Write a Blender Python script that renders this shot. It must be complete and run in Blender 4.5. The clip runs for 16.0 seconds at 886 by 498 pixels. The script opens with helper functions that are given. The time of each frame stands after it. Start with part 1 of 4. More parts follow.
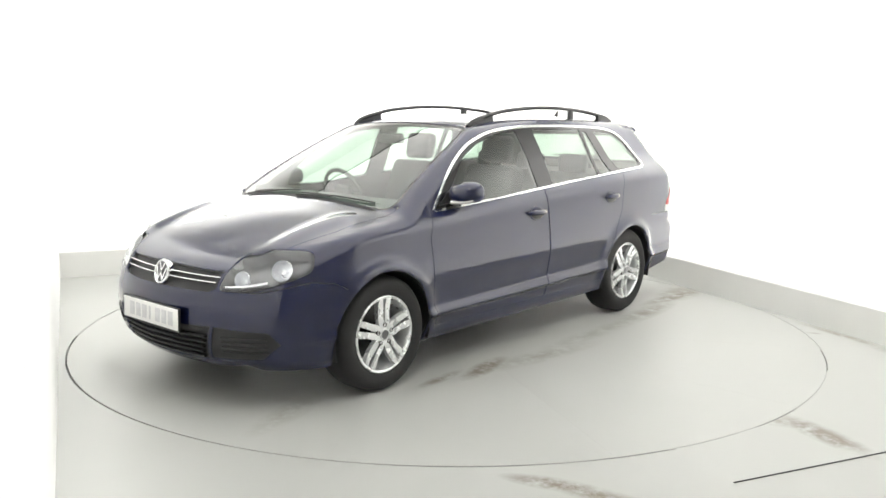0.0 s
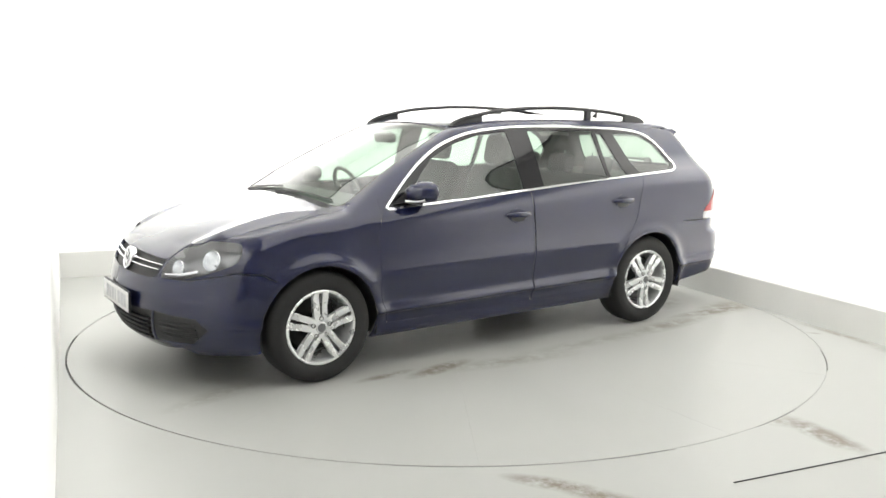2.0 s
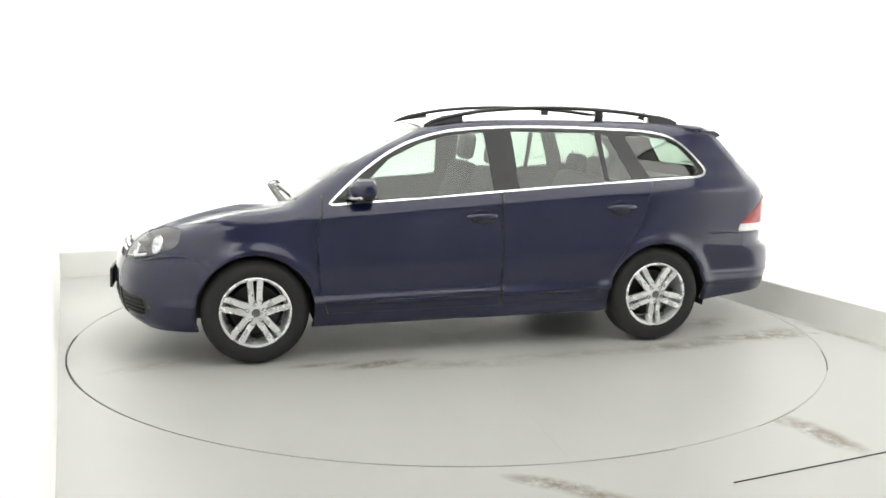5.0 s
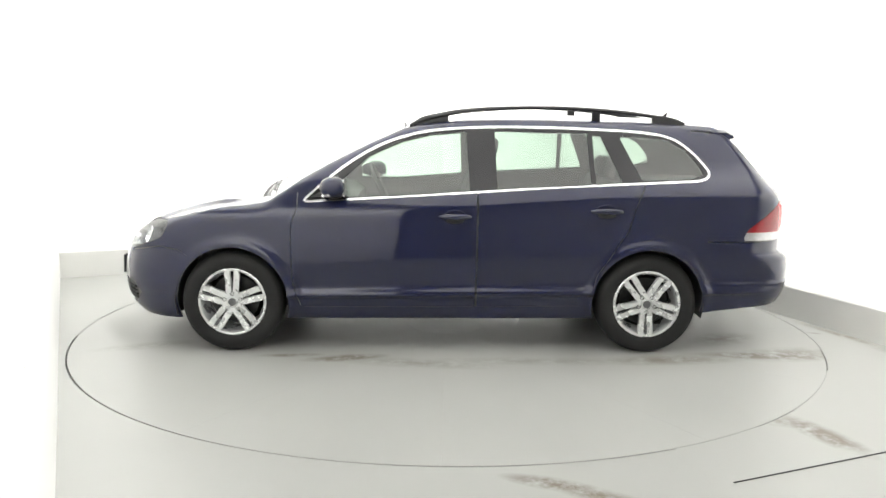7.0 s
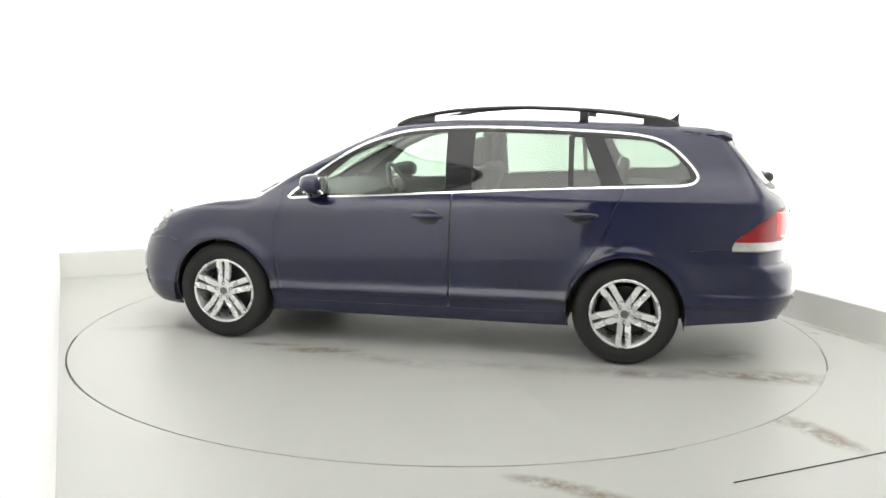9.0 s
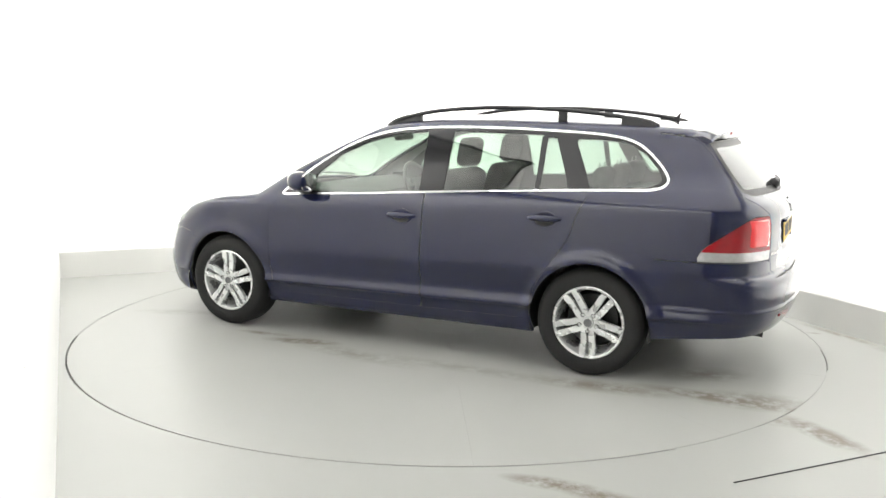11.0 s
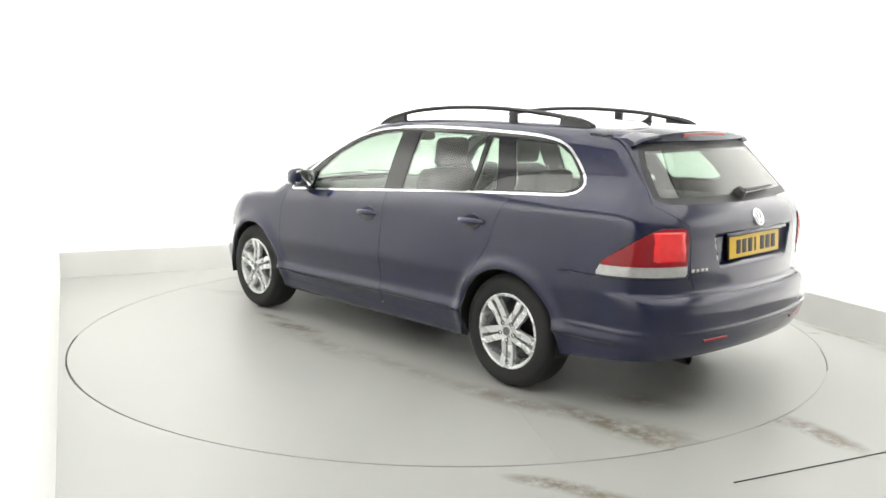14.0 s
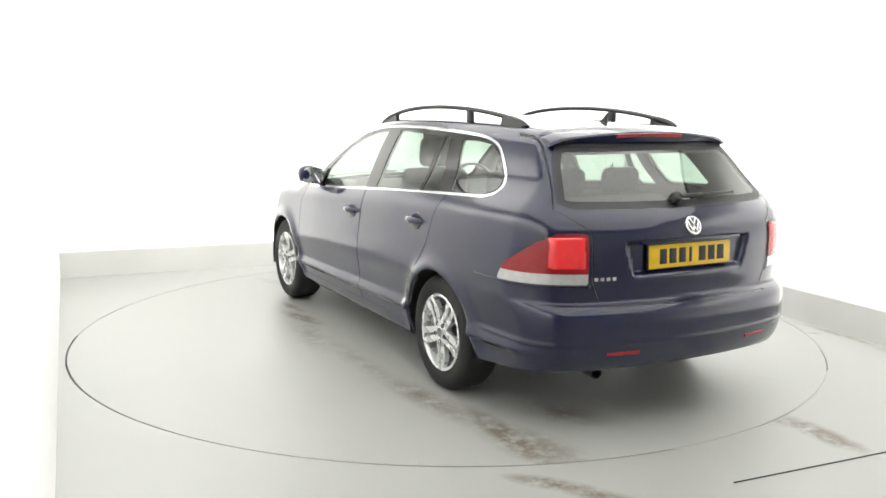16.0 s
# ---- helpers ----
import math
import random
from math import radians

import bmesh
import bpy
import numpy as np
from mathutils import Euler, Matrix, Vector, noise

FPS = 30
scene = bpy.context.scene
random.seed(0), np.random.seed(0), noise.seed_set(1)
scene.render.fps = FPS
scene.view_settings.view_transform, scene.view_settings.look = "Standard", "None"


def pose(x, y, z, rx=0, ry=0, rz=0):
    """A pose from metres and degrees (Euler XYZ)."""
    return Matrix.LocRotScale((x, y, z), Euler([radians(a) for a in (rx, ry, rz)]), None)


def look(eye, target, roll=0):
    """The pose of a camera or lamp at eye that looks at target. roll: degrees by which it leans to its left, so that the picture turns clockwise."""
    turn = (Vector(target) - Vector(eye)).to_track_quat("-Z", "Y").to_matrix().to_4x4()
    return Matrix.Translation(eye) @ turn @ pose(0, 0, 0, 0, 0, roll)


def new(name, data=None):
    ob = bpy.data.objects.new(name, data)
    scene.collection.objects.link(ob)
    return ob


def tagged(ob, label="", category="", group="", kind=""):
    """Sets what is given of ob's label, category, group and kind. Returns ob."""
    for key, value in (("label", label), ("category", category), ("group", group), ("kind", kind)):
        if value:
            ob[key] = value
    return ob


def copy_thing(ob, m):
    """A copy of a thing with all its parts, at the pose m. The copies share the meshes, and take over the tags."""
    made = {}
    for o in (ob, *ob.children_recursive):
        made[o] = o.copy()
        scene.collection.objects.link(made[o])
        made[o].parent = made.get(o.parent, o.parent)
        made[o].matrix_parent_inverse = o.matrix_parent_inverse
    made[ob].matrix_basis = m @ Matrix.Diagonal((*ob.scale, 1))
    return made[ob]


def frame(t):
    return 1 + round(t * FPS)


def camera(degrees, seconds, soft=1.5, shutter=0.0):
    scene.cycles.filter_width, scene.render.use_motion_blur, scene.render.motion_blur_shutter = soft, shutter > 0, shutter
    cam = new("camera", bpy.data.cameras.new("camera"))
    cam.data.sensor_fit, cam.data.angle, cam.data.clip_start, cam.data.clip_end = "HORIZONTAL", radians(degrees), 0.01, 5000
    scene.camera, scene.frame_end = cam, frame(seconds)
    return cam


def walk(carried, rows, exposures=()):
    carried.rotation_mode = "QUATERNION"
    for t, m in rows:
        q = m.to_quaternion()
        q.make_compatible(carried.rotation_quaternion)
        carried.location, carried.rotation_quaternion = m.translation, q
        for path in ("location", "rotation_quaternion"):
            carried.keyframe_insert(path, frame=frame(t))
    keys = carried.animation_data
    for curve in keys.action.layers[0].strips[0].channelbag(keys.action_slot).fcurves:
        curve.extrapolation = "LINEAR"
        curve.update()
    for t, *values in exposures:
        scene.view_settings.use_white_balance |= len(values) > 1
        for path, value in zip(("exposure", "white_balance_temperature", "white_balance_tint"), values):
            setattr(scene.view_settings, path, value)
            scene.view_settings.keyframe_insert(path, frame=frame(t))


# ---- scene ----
# The turntable's centre is the origin; the camera stands still.
cam = camera(53.9, 16.0, soft=1.6)
EYE = Vector((0.0, -6.016, 1.520))
PITCH, YAW = radians(9.25), radians(-0.28)
AIM = EYE + Vector((math.sin(YAW) * math.cos(PITCH), math.cos(YAW) * math.cos(PITCH), -math.sin(PITCH)))
EYE_POSE = look(EYE, AIM, 0.58)
walk(cam, [(0.0, EYE_POSE), (16.0, EYE_POSE)], exposures=[(0.0, 0.0), (16.0, 0.0)])

# the room's axes: across and back, turned against the camera
ACROSS = Vector((0.917, 0.400, 0.0)).normalized()
BACK = Vector((-0.400, 0.917, 0.0)).normalized()
UP = Vector((0, 0, 1))


def room(a, b, z=0.0):
    return ACROSS * a + BACK * b + UP * z


# ---- world and light ----
world = bpy.data.worlds.new("studio")
world.use_nodes = True
world.node_tree.nodes["Background"].inputs[0].default_value = (0.9, 0.95, 1.0, 1)
world.node_tree.nodes["Background"].inputs[1].default_value = 0.3
scene.world = world
PANEL_GLOW = 1.16
WASH_WATTS = 100.0


# ---- materials ----
def material(name, colour, rough=0.5, metal=0.0, vary=0.0, scale=8.0, bump=0.0, bump_scale=60.0, coat=0.0, flake=0.0, spec=0.5):
    m = bpy.data.materials.new(name)
    m.use_nodes = True
    nt = m.node_tree
    b = nt.nodes["Principled BSDF"]
    b.inputs["Base Color"].default_value = (*colour, 1)
    b.inputs["Roughness"].default_value = rough
    b.inputs["Metallic"].default_value = metal
    b.inputs["Specular IOR Level"].default_value = spec
    b.inputs["Coat Weight"].default_value = coat
    b.inputs["Coat Roughness"].default_value = 0.03
    co = nt.nodes.new("ShaderNodeTexCoord")
    if vary:
        n1 = nt.nodes.new("ShaderNodeTexNoise")
        n1.inputs["Scale"].default_value = scale
        n1.inputs["Detail"].default_value = 6
        nt.links.new(co.outputs["Object"], n1.inputs["Vector"])
        ramp = nt.nodes.new("ShaderNodeValToRGB")
        ramp.color_ramp.elements[0].position, ramp.color_ramp.elements[1].position = 0.18, 0.82
        ramp.color_ramp.elements[0].color = (*[c * (1 - vary) for c in colour], 1)
        ramp.color_ramp.elements[1].color = (*[min(1, c * (1 + vary)) for c in colour], 1)
        nt.links.new(n1.outputs["Fac"], ramp.inputs["Fac"])
        nt.links.new(ramp.outputs["Color"], b.inputs["Base Color"])
        rr = nt.nodes.new("ShaderNodeMapRange")
        rr.inputs["To Min"].default_value = max(0, rough - 0.08)
        rr.inputs["To Max"].default_value = min(1, rough + 0.08)
        nt.links.new(n1.outputs["Fac"], rr.inputs["Value"])
        nt.links.new(rr.outputs["Result"], b.inputs["Roughness"])
    if bump:
        n2 = nt.nodes.new("ShaderNodeTexNoise")
        n2.inputs["Scale"].default_value = bump_scale
        n2.inputs["Detail"].default_value = 4
        nt.links.new(co.outputs["Object"], n2.inputs["Vector"])
        bp = nt.nodes.new("ShaderNodeBump")
        bp.inputs["Strength"].default_value = bump
        bp.inputs["Distance"].default_value = 0.004
        nt.links.new(n2.outputs["Fac"], bp.inputs["Height"])
        nt.links.new(bp.outputs["Normal"], b.inputs["Normal"])
    if flake:
        n3 = nt.nodes.new("ShaderNodeTexVoronoi")
        n3.inputs["Scale"].default_value = 1800
        nt.links.new(co.outputs["Object"], n3.inputs["Vector"])
        mx = nt.nodes.new("ShaderNodeMix")
        mx.data_type = "RGBA"
        mx.inputs["Factor"].default_value = flake
        mx.inputs[6].default_value = (*colour, 1)
        hs = nt.nodes.new("ShaderNodeMix")
        hs.data_type = "RGBA"
        hs.blend_type = "MULTIPLY"
        hs.inputs["Factor"].default_value = 1.0
        hs.inputs[6].default_value = (*[min(1, c * 2.2) for c in colour], 1)
        nt.links.new(n3.outputs["Color"], hs.inputs[7])
        nt.links.new(hs.outputs[2], mx.inputs[7])
        nt.links.new(mx.outputs[2], b.inputs["Base Color"])
    return m


def glass(name, tint, gloss=0.085):
    m = bpy.data.materials.new(name)
    m.use_nodes = True
    nt = m.node_tree
    nt.nodes.remove(nt.nodes["Principled BSDF"])
    out = nt.nodes["Material Output"]
    t = nt.nodes.new("ShaderNodeBsdfTransparent")
    t.inputs[0].default_value = (*tint, 1)
    g = nt.nodes.new("ShaderNodeBsdfGlossy")
    g.inputs["Roughness"].default_value = 0.015
    lw = nt.nodes.new("ShaderNodeLayerWeight")
    lw.inputs["Blend"].default_value = 0.5
    pw = nt.nodes.new("ShaderNodeMath")
    pw.operation = "POWER"
    pw.inputs[1].default_value = 4.5
    nt.links.new(lw.outputs["Facing"], pw.inputs[0])
    f = nt.nodes.new("ShaderNodeMath")
    f.operation = "MULTIPLY_ADD"
    f.inputs[1].default_value, f.inputs[2].default_value = 1 - gloss, gloss
    nt.links.new(pw.outputs[0], f.inputs[0])
    mx = nt.nodes.new("ShaderNodeMixShader")
    nt.links.new(f.outputs[0], mx.inputs[0])
    nt.links.new(t.outputs[0], mx.inputs[1])
    nt.links.new(g.outputs[0], mx.inputs[2])
    nt.links.new(mx.outputs[0], out.inputs[0])
    return m


def glow(name, colour, strength):
    m = bpy.data.materials.new(name)
    m.use_nodes = True
    b = m.node_tree.nodes["Principled BSDF"]
    b.inputs["Base Color"].default_value = (*colour, 1)
    b.inputs["Emission Color"].default_value = (*colour, 1)
    b.inputs["Emission Strength"].default_value = strength
    return m


def floor_material(name, stains):
    """Pale grey painted floor with scuffs; stains: rows of x, y, radius along, radius across, turn, strength."""
    m = material(name, (0.368, 0.374, 0.358), 0.40, vary=0.05, scale=1.6, bump=0.03, bump_scale=90, spec=0.32)
    nt = m.node_tree
    b = nt.nodes["Principled BSDF"]
    base = b.inputs["Base Color"].links[0].from_socket
    co = nt.nodes.new("ShaderNodeTexCoord")
    fine = nt.nodes.new("ShaderNodeTexNoise")
    fine.inputs["Scale"].default_value = 9.0
    fine.inputs["Detail"].default_value = 8
    fine.inputs["Roughness"].default_value = 0.7
    nt.links.new(co.outputs["Object"], fine.inputs["Vector"])
    total = None
    for x, y, ra, rb, turn, strength in stains:
        mp = nt.nodes.new("ShaderNodeMapping")
        mp.vector_type = "TEXTURE"
        mp.inputs["Location"].default_value = (x, y, 0)
        mp.inputs["Rotation"].default_value = (0, 0, radians(turn))
        mp.inputs["Scale"].default_value = (ra, rb, 1)
        nt.links.new(co.outputs["Object"], mp.inputs["Vector"])
        ln = nt.nodes.new("ShaderNodeVectorMath")
        ln.operation = "LENGTH"
        nt.links.new(mp.outputs[0], ln.inputs[0])
        sub = nt.nodes.new("ShaderNodeMath")
        sub.operation, sub.use_clamp = "SUBTRACT", True
        sub.inputs[0].default_value = 1.0
        nt.links.new(ln.outputs["Value"], sub.inputs[1])
        mr = nt.nodes.new("ShaderNodeMath")
        mr.operation, mr.use_clamp = "MULTIPLY", True
        mr.inputs[1].default_value = 1.7 * strength
        nt.links.new(sub.outputs[0], mr.inputs[0])
        if total is None:
            total = mr.outputs[0]
        else:
            ad = nt.nodes.new("ShaderNodeMath")
            ad.operation = "MAXIMUM"
            nt.links.new(total, ad.inputs[0])
            nt.links.new(mr.outputs[0], ad.inputs[1])
            total = ad.outputs[0]
    sharp = nt.nodes.new("ShaderNodeMapRange")
    sharp.inputs["From Min"].default_value, sharp.inputs["From Max"].default_value = 0.36, 0.54
    nt.links.new(fine.outputs["Fac"], sharp.inputs["Value"])
    mul = nt.nodes.new("ShaderNodeMath")
    mul.operation = "MULTIPLY"
    nt.links.new(total, mul.inputs[0])
    nt.links.new(sharp.outputs["Result"], mul.inputs[1])
    mx = nt.nodes.new("ShaderNodeMix")
    mx.data_type = "RGBA"
    nt.links.new(mul.outputs[0], mx.inputs["Factor"])
    nt.links.new(base, mx.inputs[6])
    mx.inputs[7].default_value = (0.165, 0.145, 0.110, 1)
    nt.links.new(mx.outputs[2], b.inputs["Base Color"])
    return m


PAINT = material("blue_paint", (0.0026, 0.0052, 0.034), 0.34, 0.15, vary=0.08, scale=2.0, coat=1.0, spec=0.10)
PAINT.node_tree.nodes["Principled BSDF"].inputs["Coat IOR"].default_value = 1.61
BLACK = material("black_plastic", (0.012, 0.012, 0.013), 0.45, vary=0.2, scale=30, bump=0.1, bump_scale=300)
GLOSS_BLACK = material("gloss_black", (0.010, 0.010, 0.012), 0.08)
HEADLINING = material("headlining_cloth", (0.50, 0.50, 0.47), 0.9, vary=0.05, scale=6)
LINER = material("interior_trim", (0.16, 0.165, 0.16), 0.8, vary=0.08, scale=6)
CLOTH = material("seat_cloth", (0.095, 0.098, 0.098), 0.9, vary=0.10, scale=8)
RUBBER = material("tyre_rubber", (0.010, 0.010, 0.010), 0.75, vary=0.25, scale=20, bump=0.2, bump_scale=120)
ALLOY = material("silver_alloy", (0.74, 0.75, 0.75), 0.28, 0.6, vary=0.05, scale=12)
STEEL = material("brake_steel", (0.05, 0.05, 0.05), 0.45, 1.0, vary=0.2, scale=30)
CHROME = material("chrome", (0.82, 0.83, 0.84), 0.10, 1.0, vary=0.03, scale=20)
RED_LENS = material("red_lens", (0.27, 0.006, 0.012), 0.14, vary=0.12, scale=25, coat=0.3)
BRIGHT_LENS = material("bright_red_lens", (0.85, 0.018, 0.025), 0.1, vary=0.1, scale=30, coat=1.0)
CLEAR_LENS = material("clear_lens", (0.50, 0.49, 0.49), 0.12, 0.4, vary=0.15, scale=40, coat=1.0)
REFLECTOR = material("lamp_reflector", (0.88, 0.89, 0.91), 0.18, 0.8, vary=0.1, scale=40)
LAMP_SILVER = material("lamp_silver", (0.20, 0.20, 0.205), 0.25, 0.45, vary=0.3, scale=9)
LAMP_GREY = material("lamp_housing", (0.12, 0.12, 0.125), 0.30, vary=0.15, scale=25)
SIDE_GLASS = glass("tinted_glass", (0.56, 0.66, 0.59), 0.12)
SCREEN_GLASS = glass("screen_glass", (0.58, 0.67, 0.61), 0.13)
LENS_GLASS = glass("lens_glass", (0.95, 0.96, 0.97), 0.03)
WHITE_PLATE = material("white_plate", (0.80, 0.80, 0.78), 0.4, vary=0.03, scale=30)
YELLOW_PLATE = material("yellow_plate", (0.72, 0.46, 0.015), 0.4, vary=0.04, scale=30)
INK = material("plate_ink", (0.015, 0.015, 0.015), 0.5, vary=0.1, scale=30)
# plate ink with the bleaching of strong light put into its colour
FAINT_INK = material("glare_pale_ink", (0.60, 0.60, 0.61), 0.5, vary=0.1, scale=30)
WALL = material("white_wall_paint", (0.84, 0.84, 0.82), 0.75, vary=0.02, scale=1.2, bump=0.08, bump_scale=40)
BAND = material("grey_band_paint", (0.70, 0.70, 0.675), 0.6, vary=0.04, scale=2.5, bump=0.1, bump_scale=60)
PIT = material("groove_steel", (0.03, 0.03, 0.03), 0.7, vary=0.2, scale=10)
PANEL = glow("softbox_diffuser", (1.0, 0.99, 0.97), PANEL_GLOW)
# for the unseen walls; grey set by what the car's side should reflect
DARK_WALL = material("unseen_wall_grey", (0.50, 0.50, 0.49), 0.9, vary=0.08, scale=3, bump=0.2, bump_scale=30)


# ---- mesh tools ----
def part(name, bm, mat, parent=None, label="", smooth=True, normals=None):
    me = bpy.data.meshes.new(name)
    if normals is None:
        bmesh.ops.recalc_face_normals(bm, faces=bm.faces)
    bm.to_mesh(me)
    if smooth:
        me.shade_smooth()
        if normals is None:
            me.set_sharp_from_angle(angle=radians(38))
    if normals is not None:
        me.normals_split_custom_set_from_vertices(normals)
    me.materials.append(mat)
    bm.free()
    ob = new(name, me)
    if parent is not None:
        ob.parent = parent
    if label:
        tagged(ob, label)
    return ob


def box(bm, size, m=None, bevel=0.0, seg=2):
    r = bmesh.ops.create_cube(bm, size=1.0)
    vs = r["verts"]
    bmesh.ops.scale(bm, vec=size, verts=vs)
    if bevel:
        es = list({e for v in vs for e in v.link_edges})
        rb = bmesh.ops.bevel(bm, geom=es, offset=bevel, segments=seg, affect="EDGES", profile=0.5)
        vs = list({v for f in rb["faces"] for v in f.verts} | {v for v in vs if v.is_valid})
    if m is not None:
        bmesh.ops.transform(bm, matrix=m, verts=vs)
    return vs


def lathe(bm, profile, seg=48, m=None):
    """Rows of (radius, height) turned round z."""
    rings = []
    for r, h in profile:
        rings.append([bm.verts.new((r * math.cos(2 * math.pi * i / seg), r * math.sin(2 * math.pi * i / seg), h)) for i in range(seg)])
    for a, b in zip(rings, rings[1:]):
        for i in range(seg):
            bm.faces.new((a[i], a[(i + 1) % seg], b[(i + 1) % seg], b[i]))
    vs = [v for r in rings for v in r]
    if m is not None:
        bmesh.ops.transform(bm, matrix=m, verts=vs)
    return rings


def prism(bm, pts, depth, m=None, bevel=0.0):
    """A polygon in x, y drawn out along z."""
    lo = [bm.verts.new((x, y, 0)) for x, y in pts]
    hi = [bm.verts.new((x, y, depth)) for x, y in pts]
    n = len(pts)
    faces = [bm.faces.new(lo[::-1]), bm.faces.new(hi)]
    for i in range(n):
        faces.append(bm.faces.new((lo[i], lo[(i + 1) % n], hi[(i + 1) % n], hi[i])))
    vs = lo + hi
    if bevel:
        es = list({e for f in faces[:2] for e in f.edges})
        rb = bmesh.ops.bevel(bm, geom=es, offset=bevel, segments=2, affect="EDGES", profile=0.5)
        vs = list({v for f in rb["faces"] for v in f.verts} | {v for v in vs if v.is_valid})
    if m is not None:
        bmesh.ops.transform(bm, matrix=m, verts=vs)
    return vs


def tube(bm, path, section, closed_section=True):
    """A section (side, up offsets; or one list for each path point) swept along a path."""
    rings = []
    n = len(path)
    for i, p in enumerate(path):
        p = Vector(p)
        d = (Vector(path[min(i + 1, n - 1)]) - Vector(path[max(i - 1, 0)])).normalized()
        side = d.cross(UP)
        side = side.normalized() if side.length > 1e-4 else Vector((1, 0, 0))
        up = side.cross(d)
        sec = section[i] if isinstance(section[0][0], (tuple, list)) else section
        rings.append([bm.verts.new(p + side * a + up * b) for a, b in sec])
    k = len(rings[0])
    for a, b in zip(rings, rings[1:]):
        for j in range(k):
            bm.faces.new((a[j], a[(j + 1) % k], b[(j + 1) % k], b[j]))
    bm.faces.new(rings[0][::-1])
    bm.faces.new(rings[-1])


def round_section(w, h, n=10):
    return [(w * math.cos(2 * math.pi * i / n), h * math.sin(2 * math.pi * i / n)) for i in range(n)]


def flip(bm):
    bmesh.ops.reverse_faces(bm, faces=bm.faces)


# ---- the room ----
LEFT_A, RIGHT_A, BACK_B = -2.52, 2.46, 2.72
FRONT_B, TOP = -6.6, 3.5
BAND_H = 0.235
RING = 2.487


def build_floor():
    bm = bmesh.new()
    angles = sorted({2 * math.pi * i / 128 for i in range(128)})
    corners = [(LEFT_A - 1.0, FRONT_B - 0.05), (RIGHT_A + 0.04, FRONT_B - 0.05), (RIGHT_A + 0.04, BACK_B + 0.02), (LEFT_A - 1.0, BACK_B + 0.02)]
    xs = [c[0] for c in corners]
    ys = [c[1] for c in corners]
    for c in corners:
        angles.append(math.atan2(c[1], c[0]) % (2 * math.pi))
    angles = sorted(set(angles))
    inner, outer, low = [], [], []
    for a in angles:
        ca, sa = math.cos(a), math.sin(a)
        k = min((max(xs) if ca > 0 else min(xs)) / ca if abs(ca) > 1e-6 else 1e9, (max(ys) if sa > 0 else min(ys)) / sa if abs(sa) > 1e-6 else 1e9)
        inner.append(bm.verts.new(room(RING * ca, RING * sa)))
        outer.append(bm.verts.new(room(k * ca, k * sa)))
        low.append(bm.verts.new(room(RING * ca, RING * sa, -0.03)))
    n = len(angles)
    for i in range(n):
        j = (i + 1) % n
        bm.faces.new((inner[i], outer[i], outer[j], inner[j]))
        bm.faces.new((low[i], inner[i], inner[j], low[j]))
    stains = [(1.80, -2.05, 0.34, 0.10, -68, 0.95), (1.62, -1.85, 0.22, 0.10, -30, 0.5), (0.44, -2.64, 0.24, 0.07, -20, 0.95), (0.62, -2.75, 0.25, 0.08, -30, 0.7),
              (2.72, -0.20, 0.45, 0.05, -66, 0.6), (3.0, -0.9, 0.6, 0.10, -66, 0.6), (2.545, -0.136, 0.06, 0.018, -20, 1.0)]
    ob = part("floor", bm, floor_material("floor_paint", stains), smooth=False)
    tagged(ob, "pale grey painted studio floor with scuffs", "floor", kind="structure")
    bm = bmesh.new()
    lathe(bm, [(0.001, -0.031), (RING + 0.05, -0.031)], 64)
    tagged(part("turntable_pit", bm, PIT, smooth=False), "dark gap beneath the turntable", "floor", kind="structure")
    # floor-coloured filler added in the gap round the disc, along part of it
    for a0, a1, wide in ((-65, -52, 1.0), (-52, -43, 0.55), (-43, -24, 1.0), (-24, -13, 0.5), (-13, 149, 0.92), (149, 178, 0.55), (178, 190, 0.95)):
        bm = bmesh.new()
        rows = []
        for i in range(25):
            a = radians(a0 + (a1 - a0) * i / 24)
            r = RING - 0.0105 * wide
            rows.append([bm.verts.new((q * math.cos(a), q * math.sin(a), z)) for q, z in ((RING + 0.001, -0.03), (RING + 0.001, -0.0015), (r, -0.0015), (r, -0.03))])
        for ra, rb in zip(rows, rows[1:]):
            for j in range(3):
                bm.faces.new((ra[j], ra[j + 1], rb[j + 1], rb[j]))
        tagged(part("gap_filler", bm, ob.data.materials[0], smooth=False), "floor-coloured filler added in the turntable gap", "floor", kind="structure")
    # straight joint in the floor before the turntable
    bm = bmesh.new()
    box(bm, (4.4, 0.006, 0.003), Matrix.Translation(room(2.25, -2.872, 0.002)) @ Matrix.Rotation(math.atan2(0.4, 0.917), 4, "Z"))
    tagged(part("floor_joint", bm, PIT, smooth=False), "thin dark joint across the floor", "floor", kind="structure")


